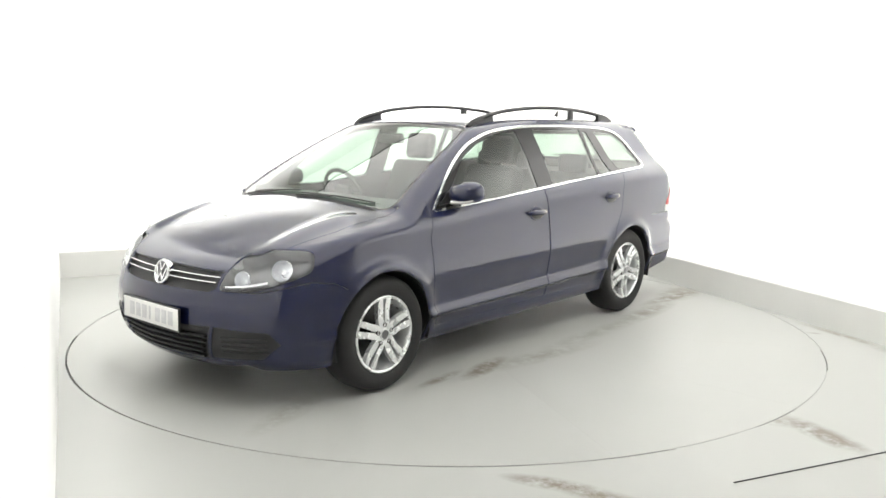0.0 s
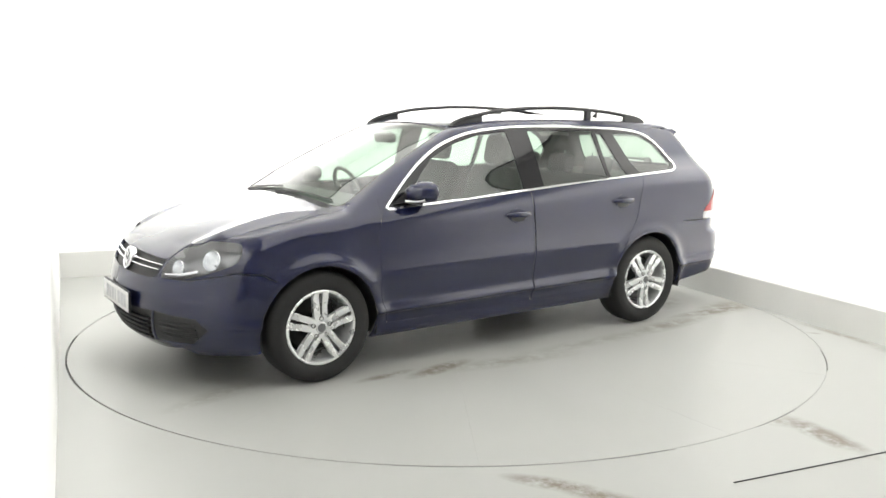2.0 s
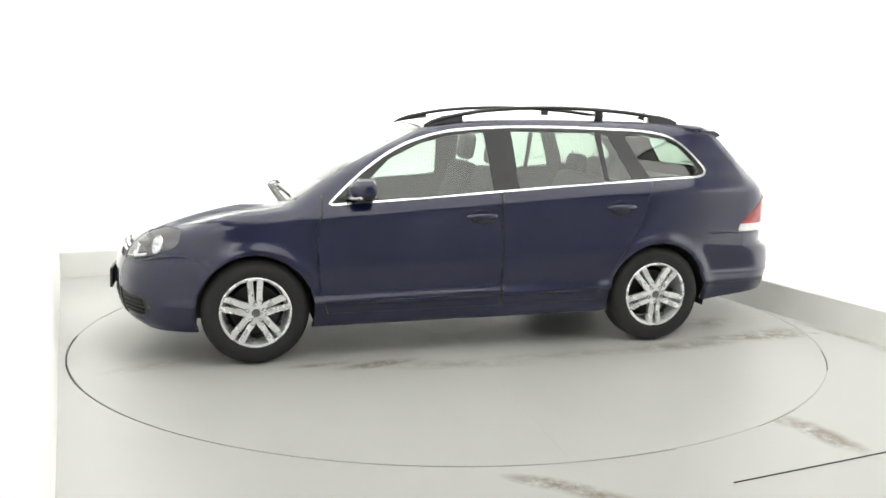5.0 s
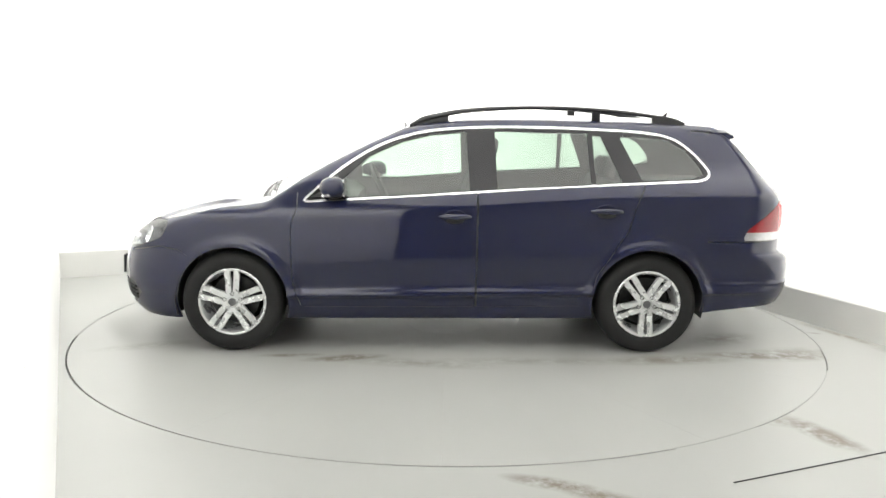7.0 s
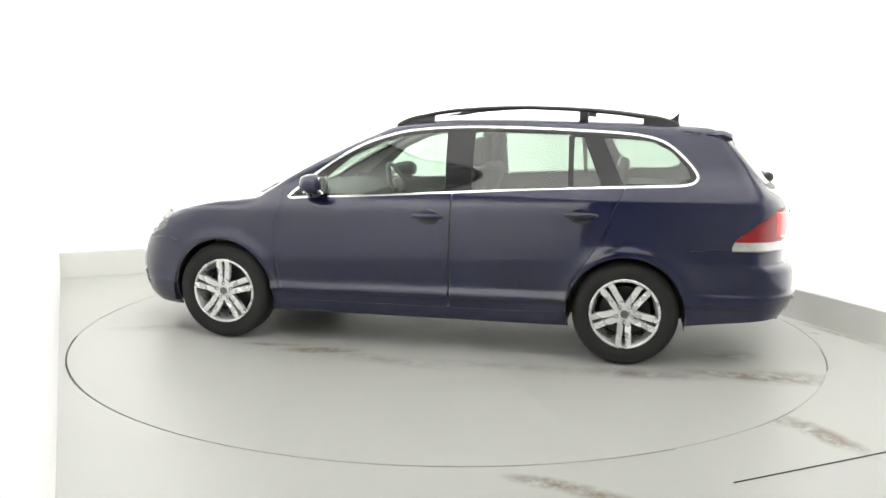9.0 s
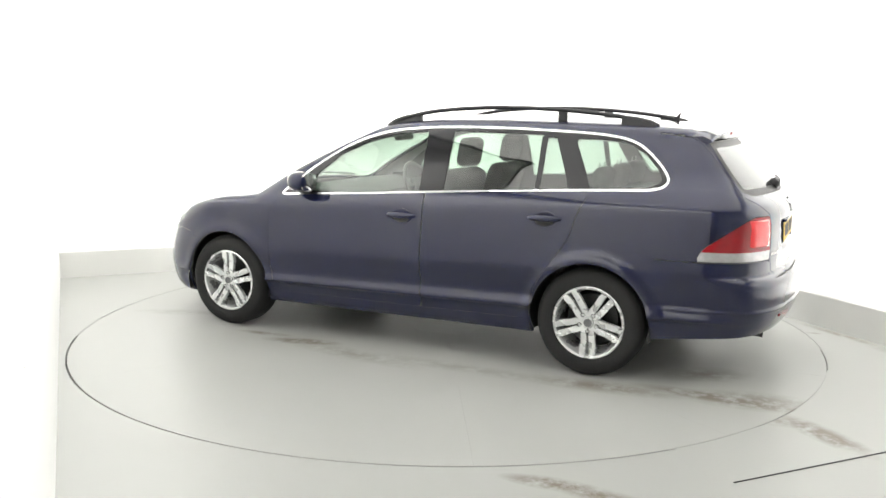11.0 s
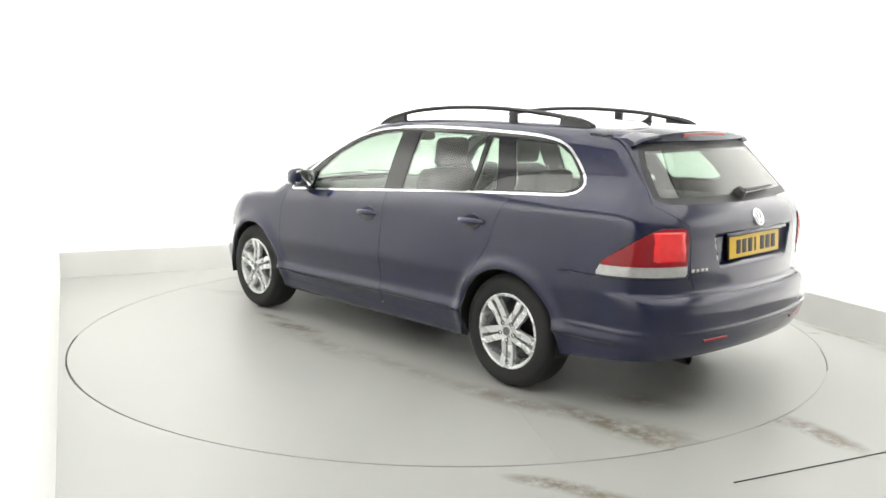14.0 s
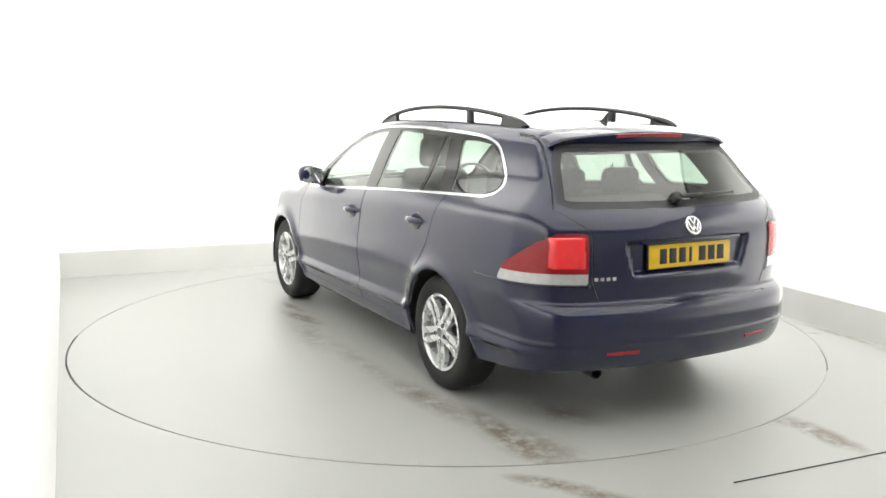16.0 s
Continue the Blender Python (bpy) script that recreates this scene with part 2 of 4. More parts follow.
def build_turntable():
    base = tagged(new("turntable"), "round grey turntable disc set flush in floor", "turntable")
    stains = [(0.63, 0.85, 0.30, 0.085, 12, 0.95), (0.98, 0.80, 0.25, 0.05, 5, 0.7), (-2.0, 0.76, 0.55, 0.10, -3, 0.95), (-2.15, 0.72, 0.40, 0.18, 10, 0.6),
              (-1.35, 0.86, 0.55, 0.12, 5, 0.6), (-1.85, 0.35, 0.30, 0.16, 30, 0.5), (0.2, 0.95, 0.6, 0.12, -8, 0.35), (-0.6, 0.9, 0.9, 0.10, 0, 0.3), (1.9, 0.6, 0.4, 0.1, 20, 0.3)]
    paint = floor_material("turntable_paint", stains)
    for k in range(12):
        bm = bmesh.new()
        a0, a1 = radians(28.5 + 30 * k), radians(58.5 + 30 * k)
        rows = []
        for r in (0.25, 0.9, 1.7, RING - 0.0125, RING - 0.011):
            d = 0.0002 / r
            rows.append([bm.verts.new((r * math.cos(a), r * math.sin(a), -0.0005 if r < RING - 0.012 else -0.003)) for a in np.linspace(a0 + d, a1 - d, 15)])
        for ra, rb in zip(rows, rows[1:]):
            for i in range(14):
                bm.faces.new((ra[i], ra[i + 1], rb[i + 1], rb[i]))
        edge = [r[0] for r in rows] + rows[-1][1:] + [r[-1] for r in rows[-2::-1]] + rows[0][-2:0:-1]
        low = [bm.verts.new((v.co.x, v.co.y, -0.027)) for v in edge]
        for i in range(len(edge)):
            bm.faces.new((edge[i], edge[(i + 1) % len(edge)], low[(i + 1) % len(edge)], low[i]))
        part("plate", bm, paint, base, smooth=False)
    bm = bmesh.new()
    lathe(bm, [(0.001, -0.0005), (0.2485, -0.0005), (0.2485, -0.027)], 48)
    part("centre_plate", bm, paint, base, smooth=False)
    return base


def wall_run(bm, pts, profile):
    """A profile of (outward, height) run along plan points with outward normals."""
    rows = []
    for p, nrm in pts:
        rows.append([bm.verts.new(p + nrm * o + UP * z) for o, z in profile])
    for a, b in zip(rows, rows[1:]):
        for i in range(len(profile) - 1):
            bm.faces.new((a[i], b[i], b[i + 1], a[i + 1]))


def build_room():
    # plan of the right and back walls with a rounded corner
    plan = [(room(RIGHT_A, FRONT_B), ACROSS), (room(RIGHT_A, BACK_B - 0.8), ACROSS)]
    for i in range(1, 12):
        a = math.pi / 2 * i / 12
        nrm = ACROSS * math.cos(a) + BACK * math.sin(a)
        plan.append((room(RIGHT_A - 0.8, BACK_B - 0.8) + nrm * 0.8, nrm))
    plan += [(room(RIGHT_A - 0.8, BACK_B), BACK), (room(LEFT_A, BACK_B), BACK)]
    bm = bmesh.new()
    wall_run(bm, plan, [(0.0, -0.02), (0.0, BAND_H - 0.01), (0.01, BAND_H), (0.05, BAND_H), (0.05, -0.02)])
    tagged(part("skirting_band", bm, BAND, smooth=False), "low grey painted band at the foot of the wall", "skirting", kind="structure")
    cove = [(0.012 + 0.7 * math.sin(a), BAND_H + 0.002 + 0.8 * (1 - math.cos(a))) for a in [math.pi / 2 * i / 14 for i in range(15)]]
    bm = bmesh.new()
    wall_run(bm, plan, cove + [(0.712, TOP), (0.85, TOP), (0.85, 0.1), (0.06, 0.1)])
    tagged(part("wall_cove", bm, WALL), "white painted studio wall with curved foot", "wall", kind="structure")
    # flat left wall
    bm = bmesh.new()
    a0, b0, b1 = LEFT_A, -4.7, BACK_B + 0.8
    box(bm, (0.12, b1 - b0, TOP + 0.02), Matrix.Translation(room(a0 - 0.062, (b0 + b1) / 2, TOP / 2)) @ Matrix.Rotation(math.atan2(0.4, 0.917), 4, "Z"))
    tagged(part("wall_left", bm, WALL, smooth=False), "plain white studio side wall", "wall", kind="structure")
    bm = bmesh.new()
    box(bm, (0.004, 1.3, 0.006), Matrix.Translation(room(LEFT_A + 0.001, -2.78, 0.94)) @ Matrix.Rotation(math.atan2(0.4, 0.917), 4, "Z"))
    tagged(part("wall_joint", bm, BAND, smooth=False), "thin grey joint on the white wall", "wall", kind="structure")
    # unseen front wall and recess, added to close the room round the camera
    bm = bmesh.new()
    box(bm, (8.0, 0.1, TOP + 0.02), Matrix.Translation(room(0.6, FRONT_B - 0.06, TOP / 2)) @ Matrix.Rotation(math.atan2(0.4, 0.917), 4, "Z"))
    tagged(part("wall_front", bm, DARK_WALL, smooth=False), "unseen grey wall added behind the camera", "wall", kind="structure")
    bm = bmesh.new()
    box(bm, (0.1, 2.1, TOP + 0.02), Matrix.Translation(room(-3.5, FRONT_B + 1.0, TOP / 2)) @ Matrix.Rotation(math.atan2(0.4, 0.917), 4, "Z"))
    box(bm, (1.0, 0.1, TOP + 0.02), Matrix.Translation(room(-3.07, -4.66, TOP / 2)) @ Matrix.Rotation(math.atan2(0.4, 0.917), 4, "Z"))
    tagged(part("wall_recess", bm, DARK_WALL, smooth=False), "unseen grey recess wall added beside the camera", "wall", kind="structure")
    bm = bmesh.new()
    box(bm, (8.4, 11.0, 0.1), Matrix.Translation(room(0.3, -1.7, TOP + 0.06)) @ Matrix.Rotation(math.atan2(0.4, 0.917), 4, "Z"))
    tagged(part("ceiling", bm, WALL, smooth=False), "white studio ceiling", "ceiling", kind="structure")
    # overhead softbox, then the lamps added to wash the walls
    def light(sx, sy, a, b, mat, name, label):
        base = tagged(new(name), label, "light", group="studio lights")
        bm = bmesh.new()
        for w, h, px, py in ((sx + 0.1, 0.05, 0, sy / 2 + 0.025), (sx + 0.1, 0.05, 0, -sy / 2 - 0.025), (0.05, sy, sx / 2 + 0.025, 0), (0.05, sy, -sx / 2 - 0.025, 0)):
            box(bm, (w, h, 0.08), Matrix.Translation((px, py, 0)))
        part("frame", bm, BLACK, base, smooth=False)
        bm = bmesh.new()
        box(bm, (sx - 0.004, sy - 0.004, 0.01), Matrix.Translation((0, 0, -0.02)))
        part("diffuser", bm, mat, base, smooth=False)
        base.matrix_basis = Matrix.Translation(room(a, b, TOP - 0.06)) @ Matrix.Rotation(math.atan2(0.4, 0.917), 4, "Z")

    light(4.9, 7.9, 0.35, -1.65, PANEL, "softbox", "large white overhead softbox light")

    # wall washers: long unseen lamps, added to brighten the walls from above
    for k, (a, b, ta, tb, length, turn) in enumerate(((0.3, 1.9, 0.3, 3.42, 5.0, 0), (2.1, -0.9, 3.17, -0.9, 6.6, 90), (-1.5, -1.3, -2.52, -1.3, 7.0, 90))):
        lamp = bpy.data.lights.new("added_wall_washer", "AREA")
        lamp.shape, lamp.size, lamp.size_y, lamp.energy = "RECTANGLE", length, 0.3, WASH_WATTS * (1.1, 0.95, 0.75)[k]
        lamp.spread = radians(80)
        lamp.color = (1.0, 0.99, 0.97)
        aim = room(ta, tb, 2.1 if k == 2 else 1.6) - room(a, b, TOP - 0.2)
        z = -aim.normalized()
        x = (ACROSS if turn == 0 else BACK).copy()
        y = z.cross(x)
        ob = new("added_wall_washer", lamp)
        ob.matrix_basis = Matrix.Translation(room(a, b, TOP - 0.2)) @ Matrix((x, y, z)).transposed().to_4x4()
        tagged(ob, "unseen long overhead lamp added to brighten the studio wall", "light", group="wall washers")


build_floor()
TURNTABLE = build_turntable()
build_room()


# ---- the car's body: one smooth form, cut into its panels ----
def curve(xs, ys):
    """A smooth monotone curve through points (xs rising)."""
    xs, ys = np.array(xs, float), np.array(ys, float)
    h, d = np.diff(xs), np.diff(ys) / np.diff(xs)
    m = np.zeros(len(xs))
    for i in range(1, len(xs) - 1):
        if d[i - 1] * d[i] > 0:
            w1, w2 = 2 * h[i] + h[i - 1], h[i] + 2 * h[i - 1]
            m[i] = (w1 + w2) / (w1 / d[i - 1] + w2 / d[i])
    m[0], m[-1] = d[0], d[-1]

    def f(x):
        x = np.asarray(x, float)
        i = np.clip(np.searchsorted(xs, x) - 1, 0, len(xs) - 2)
        t = (x - xs[i]) / h[i]
        lin = np.where(t < 0, ys[0] + (x - xs[0]) * m[0], ys[-1] + (x - xs[-1]) * m[-1])
        c = (2 * t**3 - 3 * t**2 + 1) * ys[i] + (t**3 - 2 * t**2 + t) * h[i] * m[i] + (-2 * t**3 + 3 * t**2) * ys[i + 1] + (t**3 - t**2) * h[i] * m[i + 1]
        return np.where((t < 0) | (t > 1), lin, c)

    return f


def smax(a, b, k):
    h = np.maximum(k - np.abs(a - b), 0) / k
    return np.maximum(a, b) + h * h * k * 0.25


def smoothstep(x, a, b):
    t = np.clip((x - a) / (b - a), 0, 1)
    return t * t * (3 - 2 * t)


NOSE = curve([0.15, 0.20, 0.26, 0.34, 0.42, 0.50, 0.56, 0.62, 0.70, 0.76, 0.9], [1.97, 2.045, 2.106, 2.134, 2.145, 2.141, 2.126, 2.105, 2.075, 2.035, 1.9])
TAIL = curve([0.20, 0.28, 0.36, 0.44, 0.52, 0.58, 0.615, 0.64, 0.75, 0.88, 0.95, 1.0, 1.1, 1.25, 1.36, 1.5],
             [2.14, 2.250, 2.31, 2.332, 2.337, 2.330, 2.305, 2.268, 2.272, 2.272, 2.262, 2.240, 2.137, 1.998, 1.895, 1.77])
SIDE = curve([0.10, 0.17, 0.20, 0.235, 0.30, 0.352, 0.372, 0.43, 0.49, 0.6, 0.68, 0.80, 0.87, 0.91, 0.95, 0.985, 1.0, 1.2, 1.4, 1.6],
             [0.70, 0.775, 0.81, 0.838, 0.852, 0.868, 0.886, 0.868, 0.875, 0.890, 0.885, 0.871, 0.862, 0.854, 0.840, 0.823, 0.814, 0.720, 0.606, 0.47])
PLAN = curve([-2.5, -2.2, -1.9, -1.5, -1.1, -0.5, 0.5, 1.0, 1.5, 1.9, 2.3], [0.90, 0.935, 0.965, 0.988, 0.998, 1.0, 1.0, 0.995, 0.985, 0.965, 0.94])
TOPLINE = curve([-2.6, -1.9, -1.6, -1.1, -0.6, -0.2, 0.05, 0.22, 0.40, 0.65, 0.90, 1.06, 1.13, 1.22, 1.45, 1.72, 1.92, 2.04, 2.12, 2.3],
                [1.36, 1.425, 1.447, 1.468, 1.476, 1.470, 1.450, 1.424, 1.358, 1.247, 1.122, 1.028, 0.990, 0.972, 0.930, 0.855, 0.772, 0.706, 0.650, 0.53])


BOW = 0.04


def belt(x):
    return 0.985 - 0.062 * x


def form(x, y, z):
    """Below zero inside the body."""
    ay = np.abs(y)
    bl = belt(np.clip(x, -1.6, 0.9))
    zs = np.where(z < bl, 0.2 + (z - 0.2) / (bl - 0.2) * 0.785, z - bl + 0.985)
    width = SIDE(zs) * PLAN(x)
    up = smoothstep(z, 0.98, 1.2)
    width = width - up * 0.085 * smoothstep(-x, 0.5, 1.75) - up * 0.02 * smoothstep(x, 0.0, 0.9)
    for wx in (1.289, -1.289):
        r = np.hypot(x - wx, z - 0.316)
        width = width + 0.019 * np.exp(-(((r - 0.36) / 0.045) ** 2)) * smoothstep(z, 0.2, 0.35)
    side = ay - width
    bow = BOW * (ay / 0.7) ** 2 * smoothstep(x, -0.1, 0.35) * (1 - 0.6 * smoothstep(x, 1.2, 1.6))
    crown = 0.030 * (ay / 0.55) ** 2 * (1 - 0.25 * smoothstep(x, 1.1, 1.4))
    ridge = 0.018 * np.exp(-(((ay - 0.60 + 0.08 * (x - 1.3)) / 0.075) ** 2)) * smoothstep(x, 1.15, 1.4)
    top = z - (TOPLINE(x + bow) - crown + ridge)
    front = x - (NOSE(z) - 0.165 * (ay / 0.7) ** 2 - 0.27 * (ay / 0.88) ** 8)
    rear = -x - (TAIL(z) - 0.09 * (ay / 0.7) ** 2 - 0.20 * (ay / 0.88) ** 8)
    crease = 0.006 * np.exp(-(((z - 0.447) / 0.011) ** 2)) * smoothstep(-x, 1.62, 1.8)
    dent = 0.034 * smoothstep(0.385 - 0.3 * (0.9 - z) - ay, -0.012, 0.018) * smoothstep(z, 0.738, 0.775) * (1 - smoothstep(z, 0.893, 0.918)) * (x < -1.5)
    side, rear = side - crease, rear - crease + dent
    f = smax(side, top * 0.9, 0.060)
    f = smax(f, front, 0.09)
    return smax(f, rear, 0.07)


def on_form(origin, way):
    """Where rays from inside leave the body."""
    lo, hi = np.zeros(len(origin)), np.full(len(origin), 1.6)
    for _ in range(34):
        mid = (lo + hi) / 2
        p = origin + way * mid[:, None]
        inside = form(p[:, 0], p[:, 1], p[:, 2]) < 0
        lo, hi = np.where(inside, mid, lo), np.where(inside, hi, mid)
    return origin + way * lo[:, None]


def form_normal(p, e=0.004):
    g = np.stack([form(p[:, 0] + e, p[:, 1], p[:, 2]) - form(p[:, 0] - e, p[:, 1], p[:, 2]),
                  form(p[:, 0], p[:, 1] + e, p[:, 2]) - form(p[:, 0], p[:, 1] - e, p[:, 2]),
                  form(p[:, 0], p[:, 1], p[:, 2] + e) - form(p[:, 0], p[:, 1], p[:, 2] - e)], 1)
    return g / np.linalg.norm(g, axis=1)[:, None]


def shell():
    """The left half of the body as an even grid."""
    bm = bmesh.new()
    xs, ys, zs = np.linspace(-2.45, 2.25, 170), np.linspace(0, 1.0, 36), np.linspace(-0.05, 1.6, 64)
    for kind in ("side", "top", "front", "rear"):
        if kind == "side":
            u, v = np.meshgrid(xs, zs, indexing="ij")
            p = np.stack([u, np.full_like(u, 1.0), v], -1)
        elif kind == "top":
            u, v = np.meshgrid(xs, ys, indexing="ij")
            p = np.stack([u, v, np.full_like(u, 1.6)], -1)
        else:
            u, v = np.meshgrid(ys, zs, indexing="ij")
            p = np.stack([np.full_like(u, 2.25 if kind == "front" else -2.45), u, v], -1)
        q = p.reshape(-1, 3)
        o = np.stack([np.clip(q[:, 0], -1.65, 1.6), np.zeros(len(q)), np.full(len(q), 0.62)], 1)
        d = q - o
        d /= np.linalg.norm(d, axis=1)[:, None]
        s = on_form(o, d)
        s[np.abs(q[:, 1]) < 1e-9, 1] = 0.0
        grid = np.array([bm.verts.new(c) for c in s]).reshape(u.shape)
        for i in range(u.shape[0] - 1):
            for j in range(u.shape[1] - 1):
                bm.faces.new((grid[i, j], grid[i + 1, j], grid[i + 1, j + 1], grid[i, j + 1]))
    bmesh.ops.remove_doubles(bm, verts=bm.verts, dist=0.0008)
    return bm


def cut(bm, g):
    """Lay edges along the line where g(points) is zero."""
    bm.verts.index_update()
    vs = list(bm.verts)
    pts = np.array([v.co for v in vs])
    val = g(pts)
    on = {v for v, a in zip(vs, val) if abs(a) < 1e-5}
    for e in list(bm.edges):
        a, b = e.verts[0].index, e.verts[1].index
        va, vb = val[a], val[b]
        if va * vb < 0 and abs(va) >= 1e-5 and abs(vb) >= 1e-5:
            t = va / (va - vb)
            # one step nearer the true line
            p = pts[a] + (pts[b] - pts[a]) * t
            gp = float(g(p[None])[0])
            if gp * va > 0:
                t = t + (1 - t) * gp / (gp - vb)
            elif gp * va < 0:
                t = t * va / (va - gp)
            if t < 0.03:
                on.add(vs[a])
            elif t > 0.97:
                on.add(vs[b])
            else:
                _, nv = bmesh.utils.edge_split(e, e.verts[0], t)
                on.add(nv)
    bmesh.ops.connect_verts(bm, verts=[v for v in on if v.is_valid])


def polygon(pts, r=0.0):
    """Signed distance to a closed polygon (below zero inside), its corners rounded by r."""
    P = np.array(pts, float)
    Q = np.roll(P, -1, 0)

    def g(u, v):
        p = np.stack([u, v], -1)
        best = np.full(len(p), 1e9)
        inside = np.zeros(len(p), bool)
        for a, b in zip(P, Q):
            e = b - a
            w = p - a
            t = np.clip(w @ e / (e @ e), 0, 1)
            best = np.minimum(best, np.linalg.norm(w - t[:, None] * e, axis=1))
            c = (a[1] > p[:, 1]) != (b[1] > p[:, 1])
            with np.errstate(divide="ignore", invalid="ignore"):
                xc = a[0] + (p[:, 1] - a[1]) / (b[1] - a[1]) * e[0]
            inside ^= c & (p[:, 0] < xc)
        return np.where(inside, -best, best) - r

    return g


def smooth_loop(pts, n=6):
    """A closed rounded line through points."""
    out, k = [], len(pts)
    for i in range(k):
        a, b, c, d = (np.array(pts[(i + j) % k], float) for j in (-1, 0, 1, 2))
        for s in range(n):
            t = s / n
            out.append(tuple(0.5 * (2 * b + (c - a) * t + (2 * a - 5 * b + 4 * c - d) * t * t + (3 * b - a - 3 * c + d) * t**3)))
    return out


# outlines on the body, in the car's metres (x ahead, y to its left, z up)
WINDOW_LINE = polygon(smooth_loop([(0.845, 0.938), (0.800, 0.998), (0.625, 1.143), (0.45, 1.255), (0.28, 1.328), (0.07, 1.378), (-0.24, 1.402), (-0.615, 1.405),
                                   (-0.96, 1.395), (-1.27, 1.378), (-1.455, 1.342), (-1.57, 1.268), (-1.665, 1.165), (-1.675, 1.112), (-1.61, 1.078), (-1.40, 1.066),
                                   (-0.765, 1.036), (-0.24, 1.001), (0.40, 0.960), (0.70, 0.943)], 5))
FRONT_PANE = polygon([(0.60, 0.985), (0.60, 1.07), (0.45, 1.205), (0.26, 1.292), (0.06, 1.342), (-0.145, 1.360), (-0.165, 1.020), (0.30, 0.985)], 0.012)
REAR_PANE = polygon([(-0.345, 1.368), (-0.355, 1.035), (-0.915, 1.062), (-0.900, 1.358)], 0.012)
SMALL_PANE = polygon([(-0.955, 1.352), (-0.963, 1.062), (-1.115, 1.072), (-0.995, 1.345)], 0.008)
QUARTER_PANE = polygon([(-1.135, 1.338), (-1.255, 1.095), (-1.56, 1.105), (-1.625, 1.130), (-1.605, 1.175), (-1.52, 1.265), (-1.41, 1.322), (-1.25, 1.338)], 0.012)
SCREEN = polygon([(-0.2, 1.135), (0.60, 1.135), (0.675, 1.115), (0.690, 1.05), (0.590, 0.50), (0.535, 0.262), (0.48, 0.235), (-0.2, 0.235)], 0.0)
REAR_SCREEN = polygon([(-0.2, 1.050), (0.60, 1.060), (0.655, 1.085), (0.590, 1.26), (0.535, 1.345), (-0.2, 1.352)], 0.0)
GATE = polygon([(-0.2, 0.622), (0.51, 0.622), (0.556, 0.735), (0.562, 0.965), (0.685, 1.060), (0.640, 1.16), (0.570, 1.385), (-0.2, 1.40)], 0.0)
FRONT_DOOR = polygon([(0.885, 0.90), (0.925, 0.80), (0.915, 0.45), (0.865, 0.285), (-0.215, 0.29), (-0.222, 1.0), (-0.26, 1.46), (0.9, 1.46)], 0.0)
REAR_DOOR = polygon([(-0.228, 1.0), (-0.221, 0.29), (-0.93, 0.30), (-0.965, 0.50), (-1.07, 0.66), (-1.155, 0.78), (-1.20, 0.93), (-1.27, 1.08), (-1.0, 1.46), (-0.26, 1.46)], 0.0)
BONNET = polygon([(-0.2, 1.185), (0.60, 1.12), (0.715, 1.03), (0.715, 1.5), (0.632, 1.80), (0.450, 1.975), (0.41, 2.2), (-0.2, 2.2)], 0.0)
GRILLE = polygon([(-0.3, 0.592), (0.39, 0.597), (0.428, 0.615), (0.425, 0.698), (-0.3, 0.708)], 0.0)
LOW_INTAKE = polygon([(-0.3, 0.232), (0.37, 0.242), (0.425, 0.428), (-0.3, 0.405)], 0.0)
FOG_PANEL = polygon([(0.390, 0.252), (0.66, 0.268), (0.74, 0.35), (0.700, 0.415), (0.440, 0.430)], 0.0)
GAP = 0.0030


def xz(g):
    return lambda p: g(p[:, 0], p[:, 2])


def yz(g):
    return lambda p: g(p[:, 1], p[:, 2])


def screen_g(p):
    return SCREEN(p[:, 1], p[:, 0] + BOW * (p[:, 1] / 0.7) ** 2)


def bonnet_g(p):
    return BONNET(p[:, 1], p[:, 0])


def head_lamp_g(p):
    x, y, z = p.T
    zb = 0.612 + 0.105 * np.clip((1.985 - x) / 0.27, 0, 1) ** 1.1
    zt = 0.705 + 0.100 * np.clip((2.0 - x) / 0.2, 0, 1) ** 0.8
    yi = 0.440 + (z - 0.60) * 0.1
    xr = 1.700 + (0.79 - z) * 0.35
    return smax(smax(zb - z, z - zt, 0.03), smax(yi - y, xr - x, 0.02), 0.03)


def tail_lamp_g(p):
    x, y, z = p.T
    zt = np.minimum(0.955, 0.785 + (-1.895 - x) * 0.70)
    return smax(smax(0.722 - z, z - zt, 0.012), smax(0.578 - y, x + 1.868 + (z - 0.722) * 0.45, 0.01), 0.02)


def tail_strip_g(p):
    return p[:, 2] - 0.772


def arch_g(p):
    x, y, z = p.T
    g = np.minimum(np.hypot(x - 1.289, z - 0.316), np.hypot(x + 1.289, z - 0.316)) - 0.347
    return np.where((y > 0.35) & (z < 0.75), g, 0.4)


def bottom_g(p):
    x, y, z = p.T
    low = np.interp(x, [-2.4, -2.0, -1.65, -0.95, 0.9, 1.65, 1.8, 2.2], [0.33, 0.30, 0.262, 0.218, 0.205, 0.200, 0.205, 0.205])
    return low - z


def bumper_front_line(p):
    x, y, z = p.T
    return z - np.interp(x, [1.55, 1.62, 1.75, 2.0, 2.1], [0.598, 0.640, 0.655, 0.600, 0.590])


def bumper_rear_line(p):
    x, y, z = p.T
    return z - np.where(y > 0.565, 0.714, 0.616)


